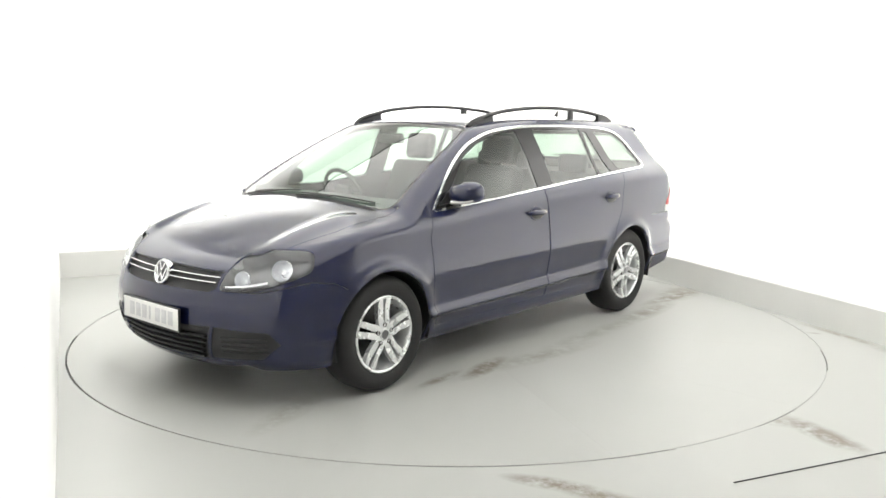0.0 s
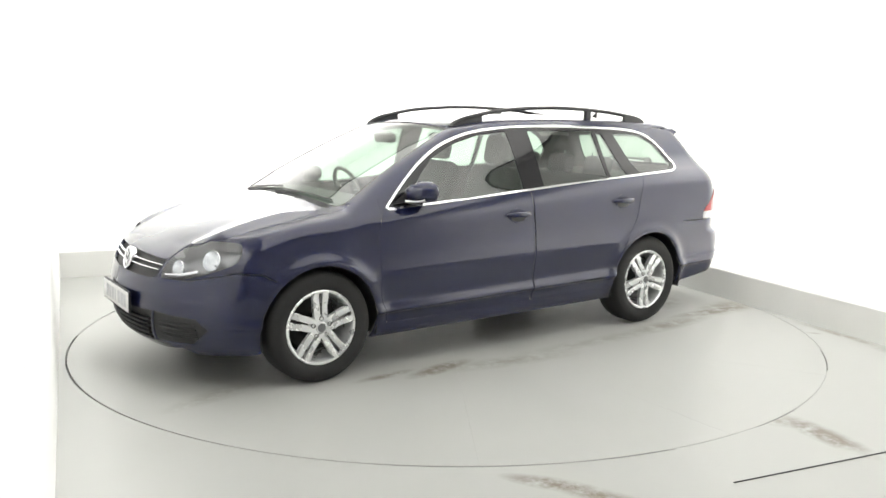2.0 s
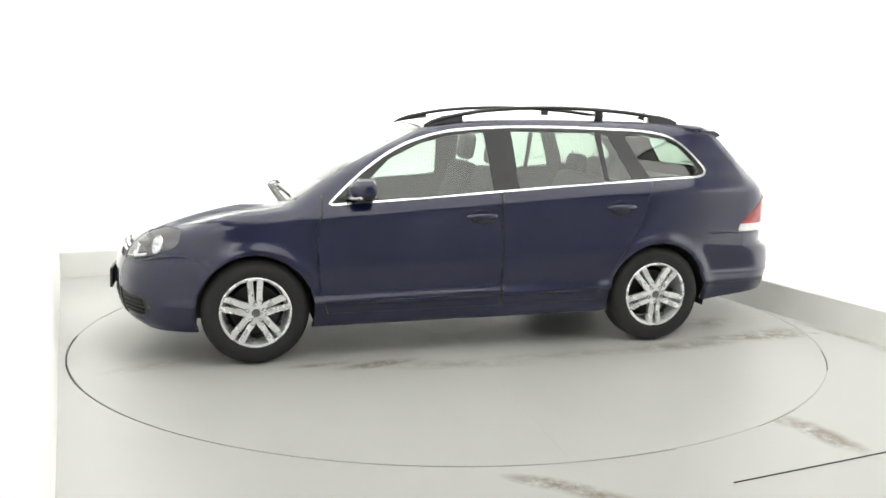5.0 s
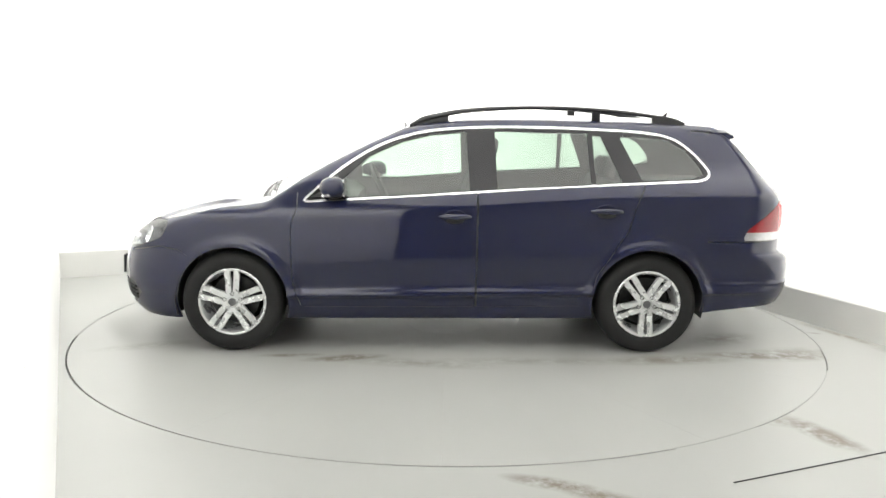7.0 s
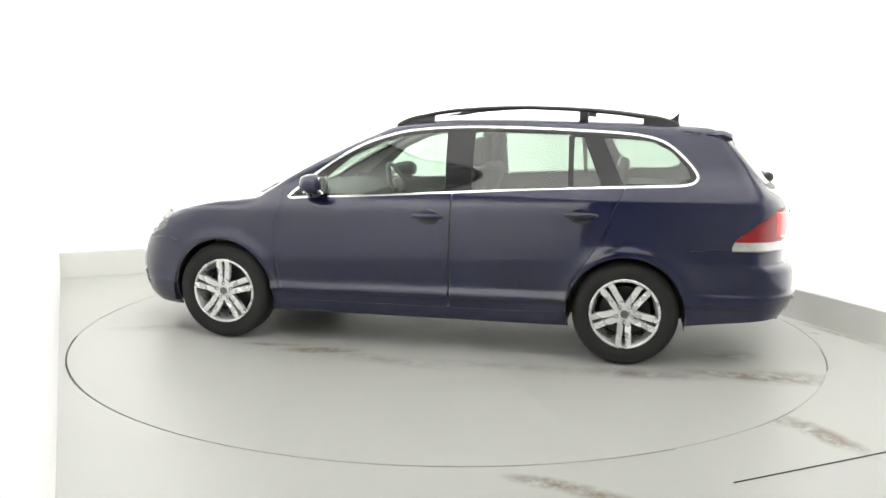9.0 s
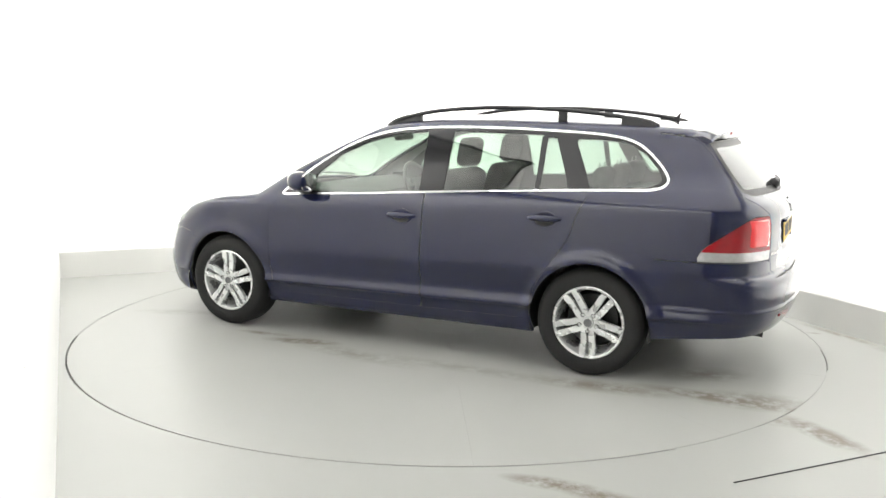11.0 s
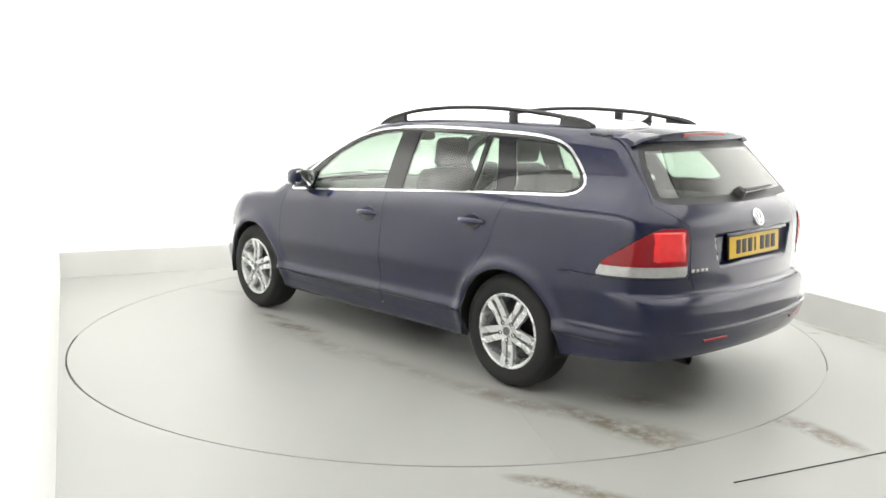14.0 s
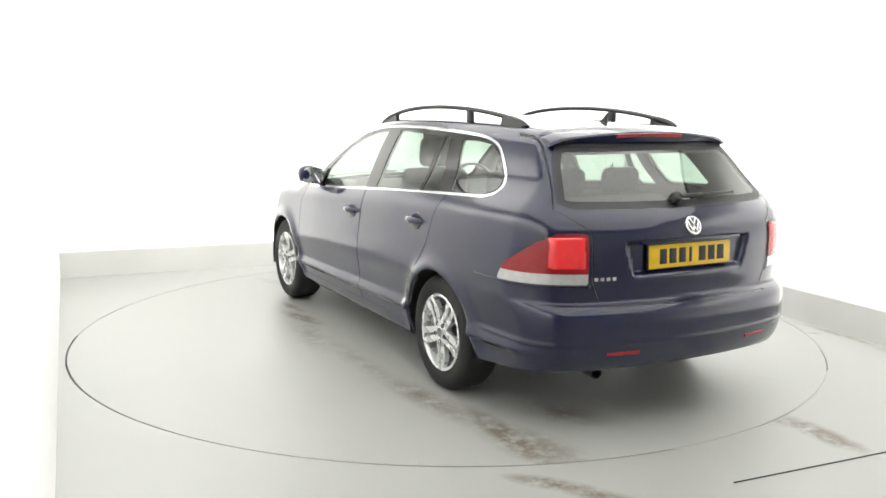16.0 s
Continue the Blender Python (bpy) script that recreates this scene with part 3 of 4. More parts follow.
def lines():
    """Every outline to be cut into the body."""
    a = GAP
    for h in (0.356, 0.364, 0.372, 0.380, 0.395, 0.412, 0.43, 0.845, 0.865, 0.885):
        yield lambda p, h=h: np.where((p[:, 1] > 0.6) & (np.abs(p[:, 0]) < 1.9), p[:, 2] - 0.2 - (h - 0.2) * (belt(np.clip(p[:, 0], -1.6, 0.9)) - 0.2) / 0.785, 1)
    for r in (0.358, 0.372, 0.392, 0.42):
        yield lambda p, r=r: np.where(p[:, 1] > 0.6, np.minimum(np.hypot(p[:, 0] - 1.289, p[:, 2] - 0.316), np.hypot(p[:, 0] + 1.289, p[:, 2] - 0.316)) - r, 1)
    for h in (0.742, 0.757, 0.772, 0.895, 0.906, 0.917):
        yield lambda p, h=h: np.where((p[:, 0] < -1.9) & (p[:, 1] < 0.5), p[:, 2] - h, 1)
    for d in (-0.010, 0.003, 0.016):
        yield lambda p, d=d: np.where((p[:, 0] < -1.9) & (p[:, 2] > 0.7) & (p[:, 2] < 0.95), 0.385 - 0.3 * (0.9 - p[:, 2]) - p[:, 1] - d, 1)
    for h in (0.428, 0.438, 0.447, 0.456, 0.468):
        yield lambda p, h=h: np.where(p[:, 0] < -1.6, p[:, 2] - h, 1)
    yield bottom_g
    yield arch_g
    yield xz(WINDOW_LINE)
    yield lambda p: WINDOW_LINE(p[:, 0], p[:, 2]) + 0.011
    for g in (FRONT_PANE, REAR_PANE, SMALL_PANE, QUARTER_PANE):
        yield lambda p, g=g: np.where(p[:, 1] > 0.45, g(p[:, 0], p[:, 2]), 1)
    yield lambda p: np.where(p[:, 2] > 0.93, screen_g(p), 1)
    yield lambda p: np.where((p[:, 0] < -1.6) & (p[:, 2] > 0.9), REAR_SCREEN(p[:, 1], p[:, 2]), 1)
    yield lambda p: np.where((p[:, 0] < -1.6) & (p[:, 2] > 0.9), REAR_SCREEN(p[:, 1], p[:, 2]) + 0.034, 1)
    yield lambda p: np.where(p[:, 2] > 0.93, screen_g(p) + 0.018, 1)
    for s in (-a, a):
        yield lambda p, s=s: np.where(p[:, 0] < -1.6, GATE(p[:, 1], p[:, 2]) - s, 1)
        yield lambda p, s=s: np.where(p[:, 1] > 0.5, FRONT_DOOR(p[:, 0], p[:, 2]) - s, 1)
        yield lambda p, s=s: np.where(p[:, 1] > 0.5, REAR_DOOR(p[:, 0], p[:, 2]) - s, 1)
        yield lambda p, s=s: np.where((p[:, 0] > 0.9) & (p[:, 2] > 0.68), bonnet_g(p) - s, 1)
        yield lambda p, s=s: np.where((p[:, 0] > 1.45) & (p[:, 2] < 0.8), bumper_front_line(p) - s, 1)
        yield lambda p, s=s: np.where((p[:, 0] < -1.45) & (p[:, 2] < 0.9), bumper_rear_line(p) - s, 1)
    yield lambda p: np.where((p[:, 0] > 1.5) & (p[:, 1] > 0.3), head_lamp_g(p), 1)
    yield lambda p: np.where((p[:, 0] > 1.5) & (p[:, 1] > 0.3), head_lamp_g(p) - 0.005, 1)
    yield lambda p: np.where((p[:, 0] < -1.5) & (p[:, 1] > 0.3), tail_lamp_g(p), 1)
    yield lambda p: np.where((p[:, 0] < -1.5) & (p[:, 1] > 0.3), tail_lamp_g(p) - 0.004, 1)
    yield lambda p: np.where((p[:, 0] < -1.75) & (p[:, 1] > 0.55), tail_strip_g(p), 1)
    yield lambda p: np.where(p[:, 0] > 1.8, GRILLE(p[:, 1], p[:, 2]), 1)
    yield lambda p: np.where(p[:, 0] > 1.8, LOW_INTAKE(p[:, 1], p[:, 2]), 1)
    yield lambda p: np.where(p[:, 0] > 1.5, FOG_PANEL(p[:, 1], p[:, 2]), 1)


def regions(c):
    """The panel to which each face belongs, by its middle."""
    x, y, z = c.T
    n = len(c)
    out = np.array(["quarter_panel"] * n, dtype=object)
    gap = np.zeros(n, bool)

    def put(mask, name):
        out[mask] = name

    fd, rd, gate = FRONT_DOOR(x, z), REAR_DOOR(x, z), GATE(y, z)
    bon, bf, br = bonnet_g(c), bumper_front_line(c), bumper_rear_line(c)
    low = (y > 0.5)
    put((x > 0.3) & (z < 1.0), "front_wing")
    put((z > 1.30) & (WINDOW_LINE(x, z) > 0) & (x > -2.1), "roof")
    put((z > 0.93) & (x > 0) & (x < 1.2) & (screen_g(c) > 0) & (WINDOW_LINE(x, z) > 0), "roof")
    put((fd < 0) & low & (z < 1.0) & (x > -0.3), "front_door")
    put((rd < 0) & low & (z < 1.12) & (WINDOW_LINE(x, z) > 0), "rear_door")
    put((z < 0.29) & (np.abs(x) < 1.0) & low, "sill")
    put((x > 0.9) & (bon < 0) & (z > 0.70), "bonnet")
    put((x > 1.45) & (bf < 0), "front_bumper")
    put((x > 1.95) & (y < 0.5) & (z < 0.70), "front_bumper")
    put((x < -1.45) & (br < 0), "rear_bumper")
    put((x < -1.6) & (gate < 0) & (z > 0.60), "tailgate")
    gap |= (np.abs(fd) < GAP) & low & (z < 1.0) & (z > 0.28)
    gap |= (np.abs(rd) < GAP) & low & (z < 1.10) & (z > 0.28) & (WINDOW_LINE(x, z) > 0)
    gap |= (x > 0.95) & (np.abs(bon) < GAP) & (z > 0.715)
    gap |= (x > 1.55) & (y > 0.60) & (np.abs(bf) < GAP)
    gap |= (x < -1.64) & (np.abs(br) < GAP) & ((y > 0.565) | (y < 0.51))
    gap |= (x < -1.6) & (np.abs(gate) < GAP) & (z > 0.64)
    put(gap, "gap")
    w = WINDOW_LINE(x, z)
    put((w < 0) & low, "window_trim")
    put((w < -0.011) & low, "pillar_trim")
    for g, name in ((FRONT_PANE, "front_door_glass"), (REAR_PANE, "rear_door_glass"), (SMALL_PANE, "small_rear_glass"), (QUARTER_PANE, "quarter_glass")):
        put((g(x, z) < 0) & low, name)
    put((screen_g(c) < 0) & (z > 0.93) & (x > 0.0), "windscreen")
    put((screen_g(c) < 0) & (screen_g(c) > -0.018) & (z > 0.93) & (x > 0.0), "screen_border")
    put((REAR_SCREEN(y, z) < 0) & (x < -1.6), "rear_border")
    put((REAR_SCREEN(y, z) < -0.034) & (x < -1.6), "rear_screen")
    put((GRILLE(y, z) < 0) & (x > 1.8), "grille")
    put((LOW_INTAKE(y, z) < 0) & (x > 1.8), "lower_intake")
    put((FOG_PANEL(y, z) < 0) & (x > 1.5), "fog_panel")
    hl, tl = head_lamp_g(c), tail_lamp_g(c)
    put((hl < 0.005) & (x > 1.5) & (y > 0.3), "gap")
    put((hl < 0) & (x > 1.5) & (y > 0.3), "headlight")
    put((tl < 0.004) & (x < -1.5), "gap")
    put((tl < 0) & (x < -1.5), "tail_light")
    put((tl < 0) & (x < -1.5) & (z < 0.772), "tail_strip")
    put(arch_g(c) < 0, "arch")
    put(bottom_g(c) > 0, "under")
    return out


CAR = tagged(new("estate_car"), "dark blue estate car with black roof rails standing on turntable", "car")


def panel_mesh(faces, offset=0.0, edge=0.012, mirror=False, both=False):
    """One panel from faces of the shell: moved along its normals, with its rim turned inwards."""
    vmap, pts = {}, []
    quads = []
    for f in faces:
        idx = []
        for v in f.verts:
            if v not in vmap:
                vmap[v] = len(pts)
                pts.append(tuple(v.co))
            idx.append(vmap[v])
        quads.append(idx)
    P = np.array(pts)
    N = form_normal(P)
    N[np.abs(P[:, 1]) < 1e-6, 1] = 0
    P = P + N * offset
    count = {}
    for q in quads:
        for a, b in zip(q, q[1:] + q[:1]):
            count[(a, b)] = 1
    rim = [(a, b) for a, b in count if (b, a) not in count and not (abs(P[a, 1]) < 1e-6 and abs(P[b, 1]) < 1e-6)]
    if edge:
        extra, nP, nN = {}, [], []
        for a, b in rim:
            for k in (a, b):
                for deep in (0, 1):
                    if (k, deep) not in extra:
                        extra[(k, deep)] = len(P) + len(nP)
                        nP.append(P[k] - N[k] * (edge if deep else 0.0))
                        nN.append(N[k])
        for a, b in rim:
            quads.append([extra[(b, 0)], extra[(a, 0)], extra[(a, 1)], extra[(b, 1)]])
        if nP:
            P, N = np.concatenate([P, np.array(nP)]), np.concatenate([N, np.array(nN)])
    flip_y = np.array([1, -1, 1])
    if mirror:
        P, N, quads = P * flip_y, N * flip_y, [q[::-1] for q in quads]
    if both:
        k = len(P)
        mid = {i for i in range(k) if abs(P[i, 1]) < 1e-6}
        quads = quads + [[(i if i in mid else i + k) for i in q[::-1]] for q in quads]
        P, N = np.concatenate([P, P * flip_y]), np.concatenate([N, N * flip_y])
    return P, quads, N


def panel(name, faces, mat, parent, label="", **kw):
    P, quads, N = panel_mesh(faces, **kw)
    me = bpy.data.meshes.new(name)
    me.from_pydata([tuple(p) for p in P], [], quads)
    me.validate(clean_customdata=False)
    me.shade_smooth()
    if len(me.vertices) == len(N):
        me.normals_split_custom_set_from_vertices([tuple(v) for v in N])
    me.materials.append(mat)
    ob = new(name, me)
    ob.parent = parent
    if label:
        tagged(ob, label)
    return ob


def build_body():
    bm = shell()
    for g in lines():
        cut(bm, g)
    vs = list(bm.verts)
    P = np.array([v.co for v in vs])
    for _ in range(2):
        P = P - form_normal(P) * np.clip(form(P[:, 0], P[:, 1], P[:, 2]), -0.004, 0.004)[:, None]
    for v, q in zip(vs, P):
        v.co = (q[0], 0.0 if abs(v.co.y) < 1e-7 else q[1], q[2])
    bmesh.ops.recalc_face_normals(bm, faces=bm.faces)
    faces = list(bm.faces)
    cen = np.array([f.calc_center_median() for f in faces])
    nrm = np.array([f.normal for f in faces])
    if float(np.mean(np.sum(nrm * form_normal(cen), 1))) < 0:
        bmesh.ops.reverse_faces(bm, faces=bm.faces)
    reg = regions(cen)
    by = {}
    for f, r in zip(faces, reg):
        by.setdefault(r, []).append(f)
    # loose bits of the quarter are fillers of their own
    todo, bits = set(by["quarter_panel"]), []
    while todo:
        stack, bit = [todo.pop()], []
        while stack:
            f = stack.pop()
            bit.append(f)
            for e in f.edges:
                for o in e.link_faces:
                    if o in todo:
                        todo.discard(o)
                        stack.append(o)
        bits.append(bit)
    bits.sort(key=lambda b: (-len(b), b[0].index))
    by["quarter_panel"] = bits[0]
    # centre panels, both halves in one
    for name in ("bonnet", "roof", "front_bumper", "rear_bumper", "tailgate"):
        panel(name, by[name], PAINT, CAR, both=True)
    panel("windscreen", by["windscreen"], SCREEN_GLASS, CAR, "slightly tinted windscreen glass", both=True, offset=-0.004, edge=0).visible_shadow = False
    panel("rear_screen", by["rear_screen"], SCREEN_GLASS, CAR, "tinted rear window glass", both=True, offset=-0.003, edge=0).visible_shadow = False
    panel("screen_border", by["screen_border"], BLACK, CAR, "black edge of the windscreen", both=True, offset=-0.004, edge=0)
    panel("rear_border", by["rear_border"], BLACK, CAR, "black edge of the rear window", both=True, offset=-0.003, edge=0)
    panel("grille", by["grille"], BLACK, CAR, "black radiator grille", both=True, offset=-0.022, edge=0.02)
    panel("lower_intake", by["lower_intake"], BLACK, CAR, "black lower air intake", both=True, offset=-0.020, edge=0.02)
    # side panels, left and right
    for right in (False, True):
        for name in ("front_wing", "front_door", "rear_door", "quarter_panel", "sill"):
            panel(name, by[name], PAINT, CAR, mirror=right)
        for bit in bits[1:]:
            if len(bit) > 3:
                panel("pillar_cover", bit, PAINT, CAR, mirror=right)
        panel("window_trim", by["window_trim"], CHROME, CAR, "bright chrome window surround", mirror=right, offset=0.003)
        panel("pillar_trim", by["pillar_trim"], GLOSS_BLACK, CAR, "black window pillars", mirror=right, offset=-0.003)
        for name in ("front_door_glass", "rear_door_glass", "small_rear_glass", "quarter_glass"):
            panel(name, by[name], SIDE_GLASS, CAR, "green tinted side glass", mirror=right, offset=-0.006, edge=0).visible_shadow = False
        panel("fog_panel", by["fog_panel"], BLACK, CAR, "black bumper insert", mirror=right, offset=-0.010, edge=0.012)
        lamp = panel("headlight", by["headlight"], LENS_GLASS, CAR, "clear headlight lens", mirror=right, offset=-0.002, edge=0)
        lamp.visible_shadow = False
        panel("lamp_bowl", by["headlight"], LAMP_SILVER, lamp, "silvery lamp housing", mirror=right, offset=-0.070, edge=-0.064)
        s = -1 if right else 1
        for hy, hz, r in ((0.700, 0.728, 0.056), (0.550, 0.676, 0.046)):
            q = on_form(np.array([[1.4, hy, hz]]), np.array([[1.0, 0.0, 0.0]]))
            nq = form_normal(q)[0]
            q = q[0] - nq * 0.043
            b2 = bmesh.new()
            lathe(b2, [(r, 0.030), (r * 0.97, 0.034), (r * 0.90, 0.012), (r * 0.66, -0.012), (r * 0.40, -0.024), (r * 0.3, -0.02), (r * 0.24, 0.004), (0.001, 0.008)], 28,
                  look((q[0], q[1] * s, q[2]), (q[0] - nq[0] - 0.3, (q[1] - nq[1]) * s, q[2] - nq[2] * 0.6)))
            part("reflector", b2, REFLECTOR, lamp, "bright round reflector bowl")
        b2 = bmesh.new()
        path = []
        for i in range(9):
            q = on_form(np.array([[1.4, 0.470 + 0.20 * i / 8, 0.630 + 0.03 * (i / 8) ** 2]]), np.array([[1.0, 0.0, 0.0]]))
            q = q[0] - form_normal(q)[0] * 0.016
            path.append((q[0], q[1] * s, q[2]))
        tube(b2, path, round_section(0.008, 0.009, 8))
        part("lamp_brow", b2, REFLECTOR, lamp)
        tail = panel("tail_light", by["tail_light"], RED_LENS, CAR, "red tail light lens", mirror=right, offset=0.006, edge=0.02)
        panel("reverse_strip", by["tail_strip"], CLEAR_LENS, tail, "clear strip below the red lens", mirror=right, offset=0.005, edge=0.02)
        b2 = bmesh.new()
        rows = []
        for k in range(9):
            y = 0.592 + 0.150 * k / 8
            rows.append([])
            for z, d in ((0.795, 0.006), (0.802, 0.012), (0.868, 0.013), (0.932, 0.012), (0.939, 0.006)):
                q = on_form(np.array([[-1.4, y, z]]), np.array([[-1.0, 0.0, 0.0]]))
                q = q[0] + form_normal(q)[0] * (d if 0 < k < 8 else 0.006)
                rows[-1].append(b2.verts.new((q[0], q[1] * s, q[2])))
        for ra, rb in zip(rows, rows[1:]):
            for k in range(4):
                b2.faces.new((ra[k], ra[k + 1], rb[k + 1], rb[k]))
        part("lamp_block", b2, BRIGHT_LENS, tail, "brighter red lamp block")
    # dark lining behind the panels
    keep = [f for f, r in zip(faces, reg) if r not in ("arch", "under", "windscreen", "rear_screen", "front_door_glass", "rear_door_glass", "small_rear_glass", "quarter_glass", "headlight")]
    top = [f for f, r in zip(faces, reg) if r == "roof"]
    tops = set(top)
    rest = [f for f in keep if f not in tops]
    panel("headlining", top, HEADLINING, CAR, "pale grey headlining", both=True, offset=-0.024, edge=0)
    panel("inner_lining", rest, LINER, CAR, "dark inner lining", both=True, offset=-0.024, edge=0)
    bm.free()


build_body()


# ---- the car's fittings ----
def build_wheel():
    """One wheel, its hub axis along y, outer face towards +y."""
    base = new("wheel")
    turn = Matrix.Rotation(radians(-90), 4, "X")
    bm = bmesh.new()
    R, rim = 0.316, 0.202
    prof = [(rim + 0.004, -0.105), (rim + 0.02, -0.110), (0.252, -0.112), (0.294, -0.100), (0.309, -0.080), (0.3155, -0.055), (0.316, -0.02), (0.316, 0.02), (0.3155, 0.055),
            (0.309, 0.080), (0.297, 0.098), (0.283, 0.106), (0.262, 0.110), (0.240, 0.108), (0.222, 0.103), (0.212, 0.098), (rim + 0.002, 0.090)]
    lathe(bm, prof, 64, turn)
    part("tyre", bm, RUBBER, base, "black rubber tyre")
    bm = bmesh.new()
    lathe(bm, [(rim + 0.005, 0.094), (rim + 0.009, 0.099), (rim + 0.004, 0.103), (rim - 0.006, 0.100), (rim - 0.012, 0.088), (rim - 0.016, 0.05), (rim - 0.03, -0.02), (rim - 0.02, -0.09), (rim + 0.002, -0.10)], 64, turn)
    part("rim", bm, ALLOY, base, "silver alloy rim")
    bm = bmesh.new()
    lathe(bm, [(0.001, -0.005), (0.150, -0.005), (0.152, -0.012), (0.10, -0.016), (rim - 0.035, -0.07), (rim - 0.028, -0.075)], 48, turn)
    part("brake_disc", bm, STEEL, base, "worn steel brake disc")
    for i in range(5):
        # a pair of spokes runs from the hub to the rim
        spoke = bmesh.new()
        for s in (-1, 1):
            outline = [(0.002, 0.030), (0.003, 0.068), (0.009, 0.080), (0.0105, rim - 0.040), (0.0105, rim - 0.006), (0.047, rim - 0.010), (0.0425, rim - 0.030), (0.0415, 0.120), (0.0405, 0.070), (0.034, 0.030)]
            pts = [(s * a, b) for a, b in outline]
            if s < 0:
                pts = pts[::-1]
            vs = prism(spoke, pts, 0.026, None, 0.0045)
            for v in vs:
                r = math.hypot(v.co.x, v.co.y)
                v.co.z += 0.074 - 0.012 * math.exp(-((r - 0.13) / 0.05) ** 2) + 0.004 * (r > 0.17)
        bmesh.ops.transform(spoke, matrix=turn @ Matrix.Rotation(radians(72 * i + 90), 4, "Z"), verts=spoke.verts)
        part("spoke", spoke, ALLOY, base, "silver alloy double spoke")
    bm = bmesh.new()
    lathe(bm, [(0.066, 0.060), (0.068, 0.088), (0.062, 0.096), (0.036, 0.098), (0.034, 0.094), (0.033, 0.098), (0.030, 0.101), (0.001, 0.102)], 40, turn)
    hub = part("hub", bm, ALLOY, base, "silver wheel hub")
    bm = bmesh.new()
    lathe(bm, [(0.024, 0.1015), (0.024, 0.1035), (0.020, 0.1035), (0.020, 0.1022), (0.001, 0.1022)], 32, turn)
    part("hub_badge", bm, LAMP_GREY, hub)
    for i in range(5):
        a = radians(72 * i + 180)
        bm = bmesh.new()
        lathe(bm, [(0.0125, 0.080), (0.0125, 0.1020), (0.0105, 0.1024), (0.009, 0.090), (0.001, 0.090)], 14, turn @ Matrix.Translation((0.052 * math.cos(a), 0.052 * math.sin(a), 0.0)))
        part("wheel_bolt", bm, BLACK, hub, "dark wheel bolt")
    return base


WHEEL = build_wheel()
WHEEL.parent = CAR
tagged(WHEEL, "silver double-spoke alloy wheel with black tyre")
WHEEL.matrix_basis = pose(1.289, 0.762, 0.316, 0, 18, 0)
copy_thing(WHEEL, pose(-1.289, 0.755, 0.316, 0, 54, 0))
copy_thing(WHEEL, pose(1.289, -0.762, 0.316, 0, 20, 180))
copy_thing(WHEEL, pose(-1.289, -0.755, 0.316, 0, 50, 180))


def build_wells():
    for x in (1.289, -1.289):
        for s in (1, -1):
            bm = bmesh.new()
            n = 28
            rows = []
            for y in (0.865 if x > 0 else 0.862, 0.80, 0.52):
                rows.append([bm.verts.new((x + 0.352 * math.cos(a), y * s, 0.316 + 0.352 * math.sin(a))) for a in [math.radians(-14 + 208 * i / n) for i in range(n + 1)]])
            for a, b in zip(rows, rows[1:]):
                for i in range(n):
                    bm.faces.new((a[i], a[i + 1], b[i + 1], b[i]))
            bm.faces.new(rows[-1])
            part("wheel_well", bm, BLACK, CAR, "black wheel arch liner")
    bm = bmesh.new()
    box(bm, (1.80, 1.50, 0.06), Matrix.Translation((-0.02, 0, 0.235)), 0.02)
    box(bm, (0.85, 0.96, 0.06), Matrix.Translation((1.28, 0, 0.235)), 0.02)
    box(bm, (0.30, 1.10, 0.05), Matrix.Translation((1.80, 0, 0.240)), 0.02)
    box(bm, (1.25, 0.96, 0.06), Matrix.Translation((-1.50, 0, 0.30)), 0.02)
    box(bm, (0.38, 1.2, 0.05), Matrix.Translation((-1.92, 0, 0.335)), 0.02)
    part("underbody", bm, BLACK, CAR, "black underbody")


build_wells()


def surface(x, z=None, y=None):
    """A point on the body's left side at x, z, or on its top at x, y, and the normal there."""
    if y is None:
        p = on_form(np.array([[x, 0.0, z]]), np.array([[0.0, 1.0, 0.0]]))
    else:
        p = on_form(np.array([[x, y, 0.62]]), np.array([[0.0, 0.0, 1.0]]))
    return Vector(p[0]), Vector(form_normal(p)[0])


def front_at(y, z):
    p = on_form(np.array([[1.4, y, z]]), np.array([[1.0, 0.0, 0.0]]))
    return Vector(p[0]), Vector(form_normal(p)[0])


def rear_at(y, z):
    p = on_form(np.array([[-1.4, y, z]]), np.array([[-1.0, 0.0, 0.0]]))
    return Vector(p[0]), Vector(form_normal(p)[0])


def facing(p, n, lift=0.0):
    """A pose with z along n and y as upright as may be."""
    z = Vector(n).normalized()
    x = UP.cross(z).normalized()
    y = z.cross(x)
    return Matrix.Translation(p + z * lift) @ Matrix((x, y, z)).transposed().to_4x4()


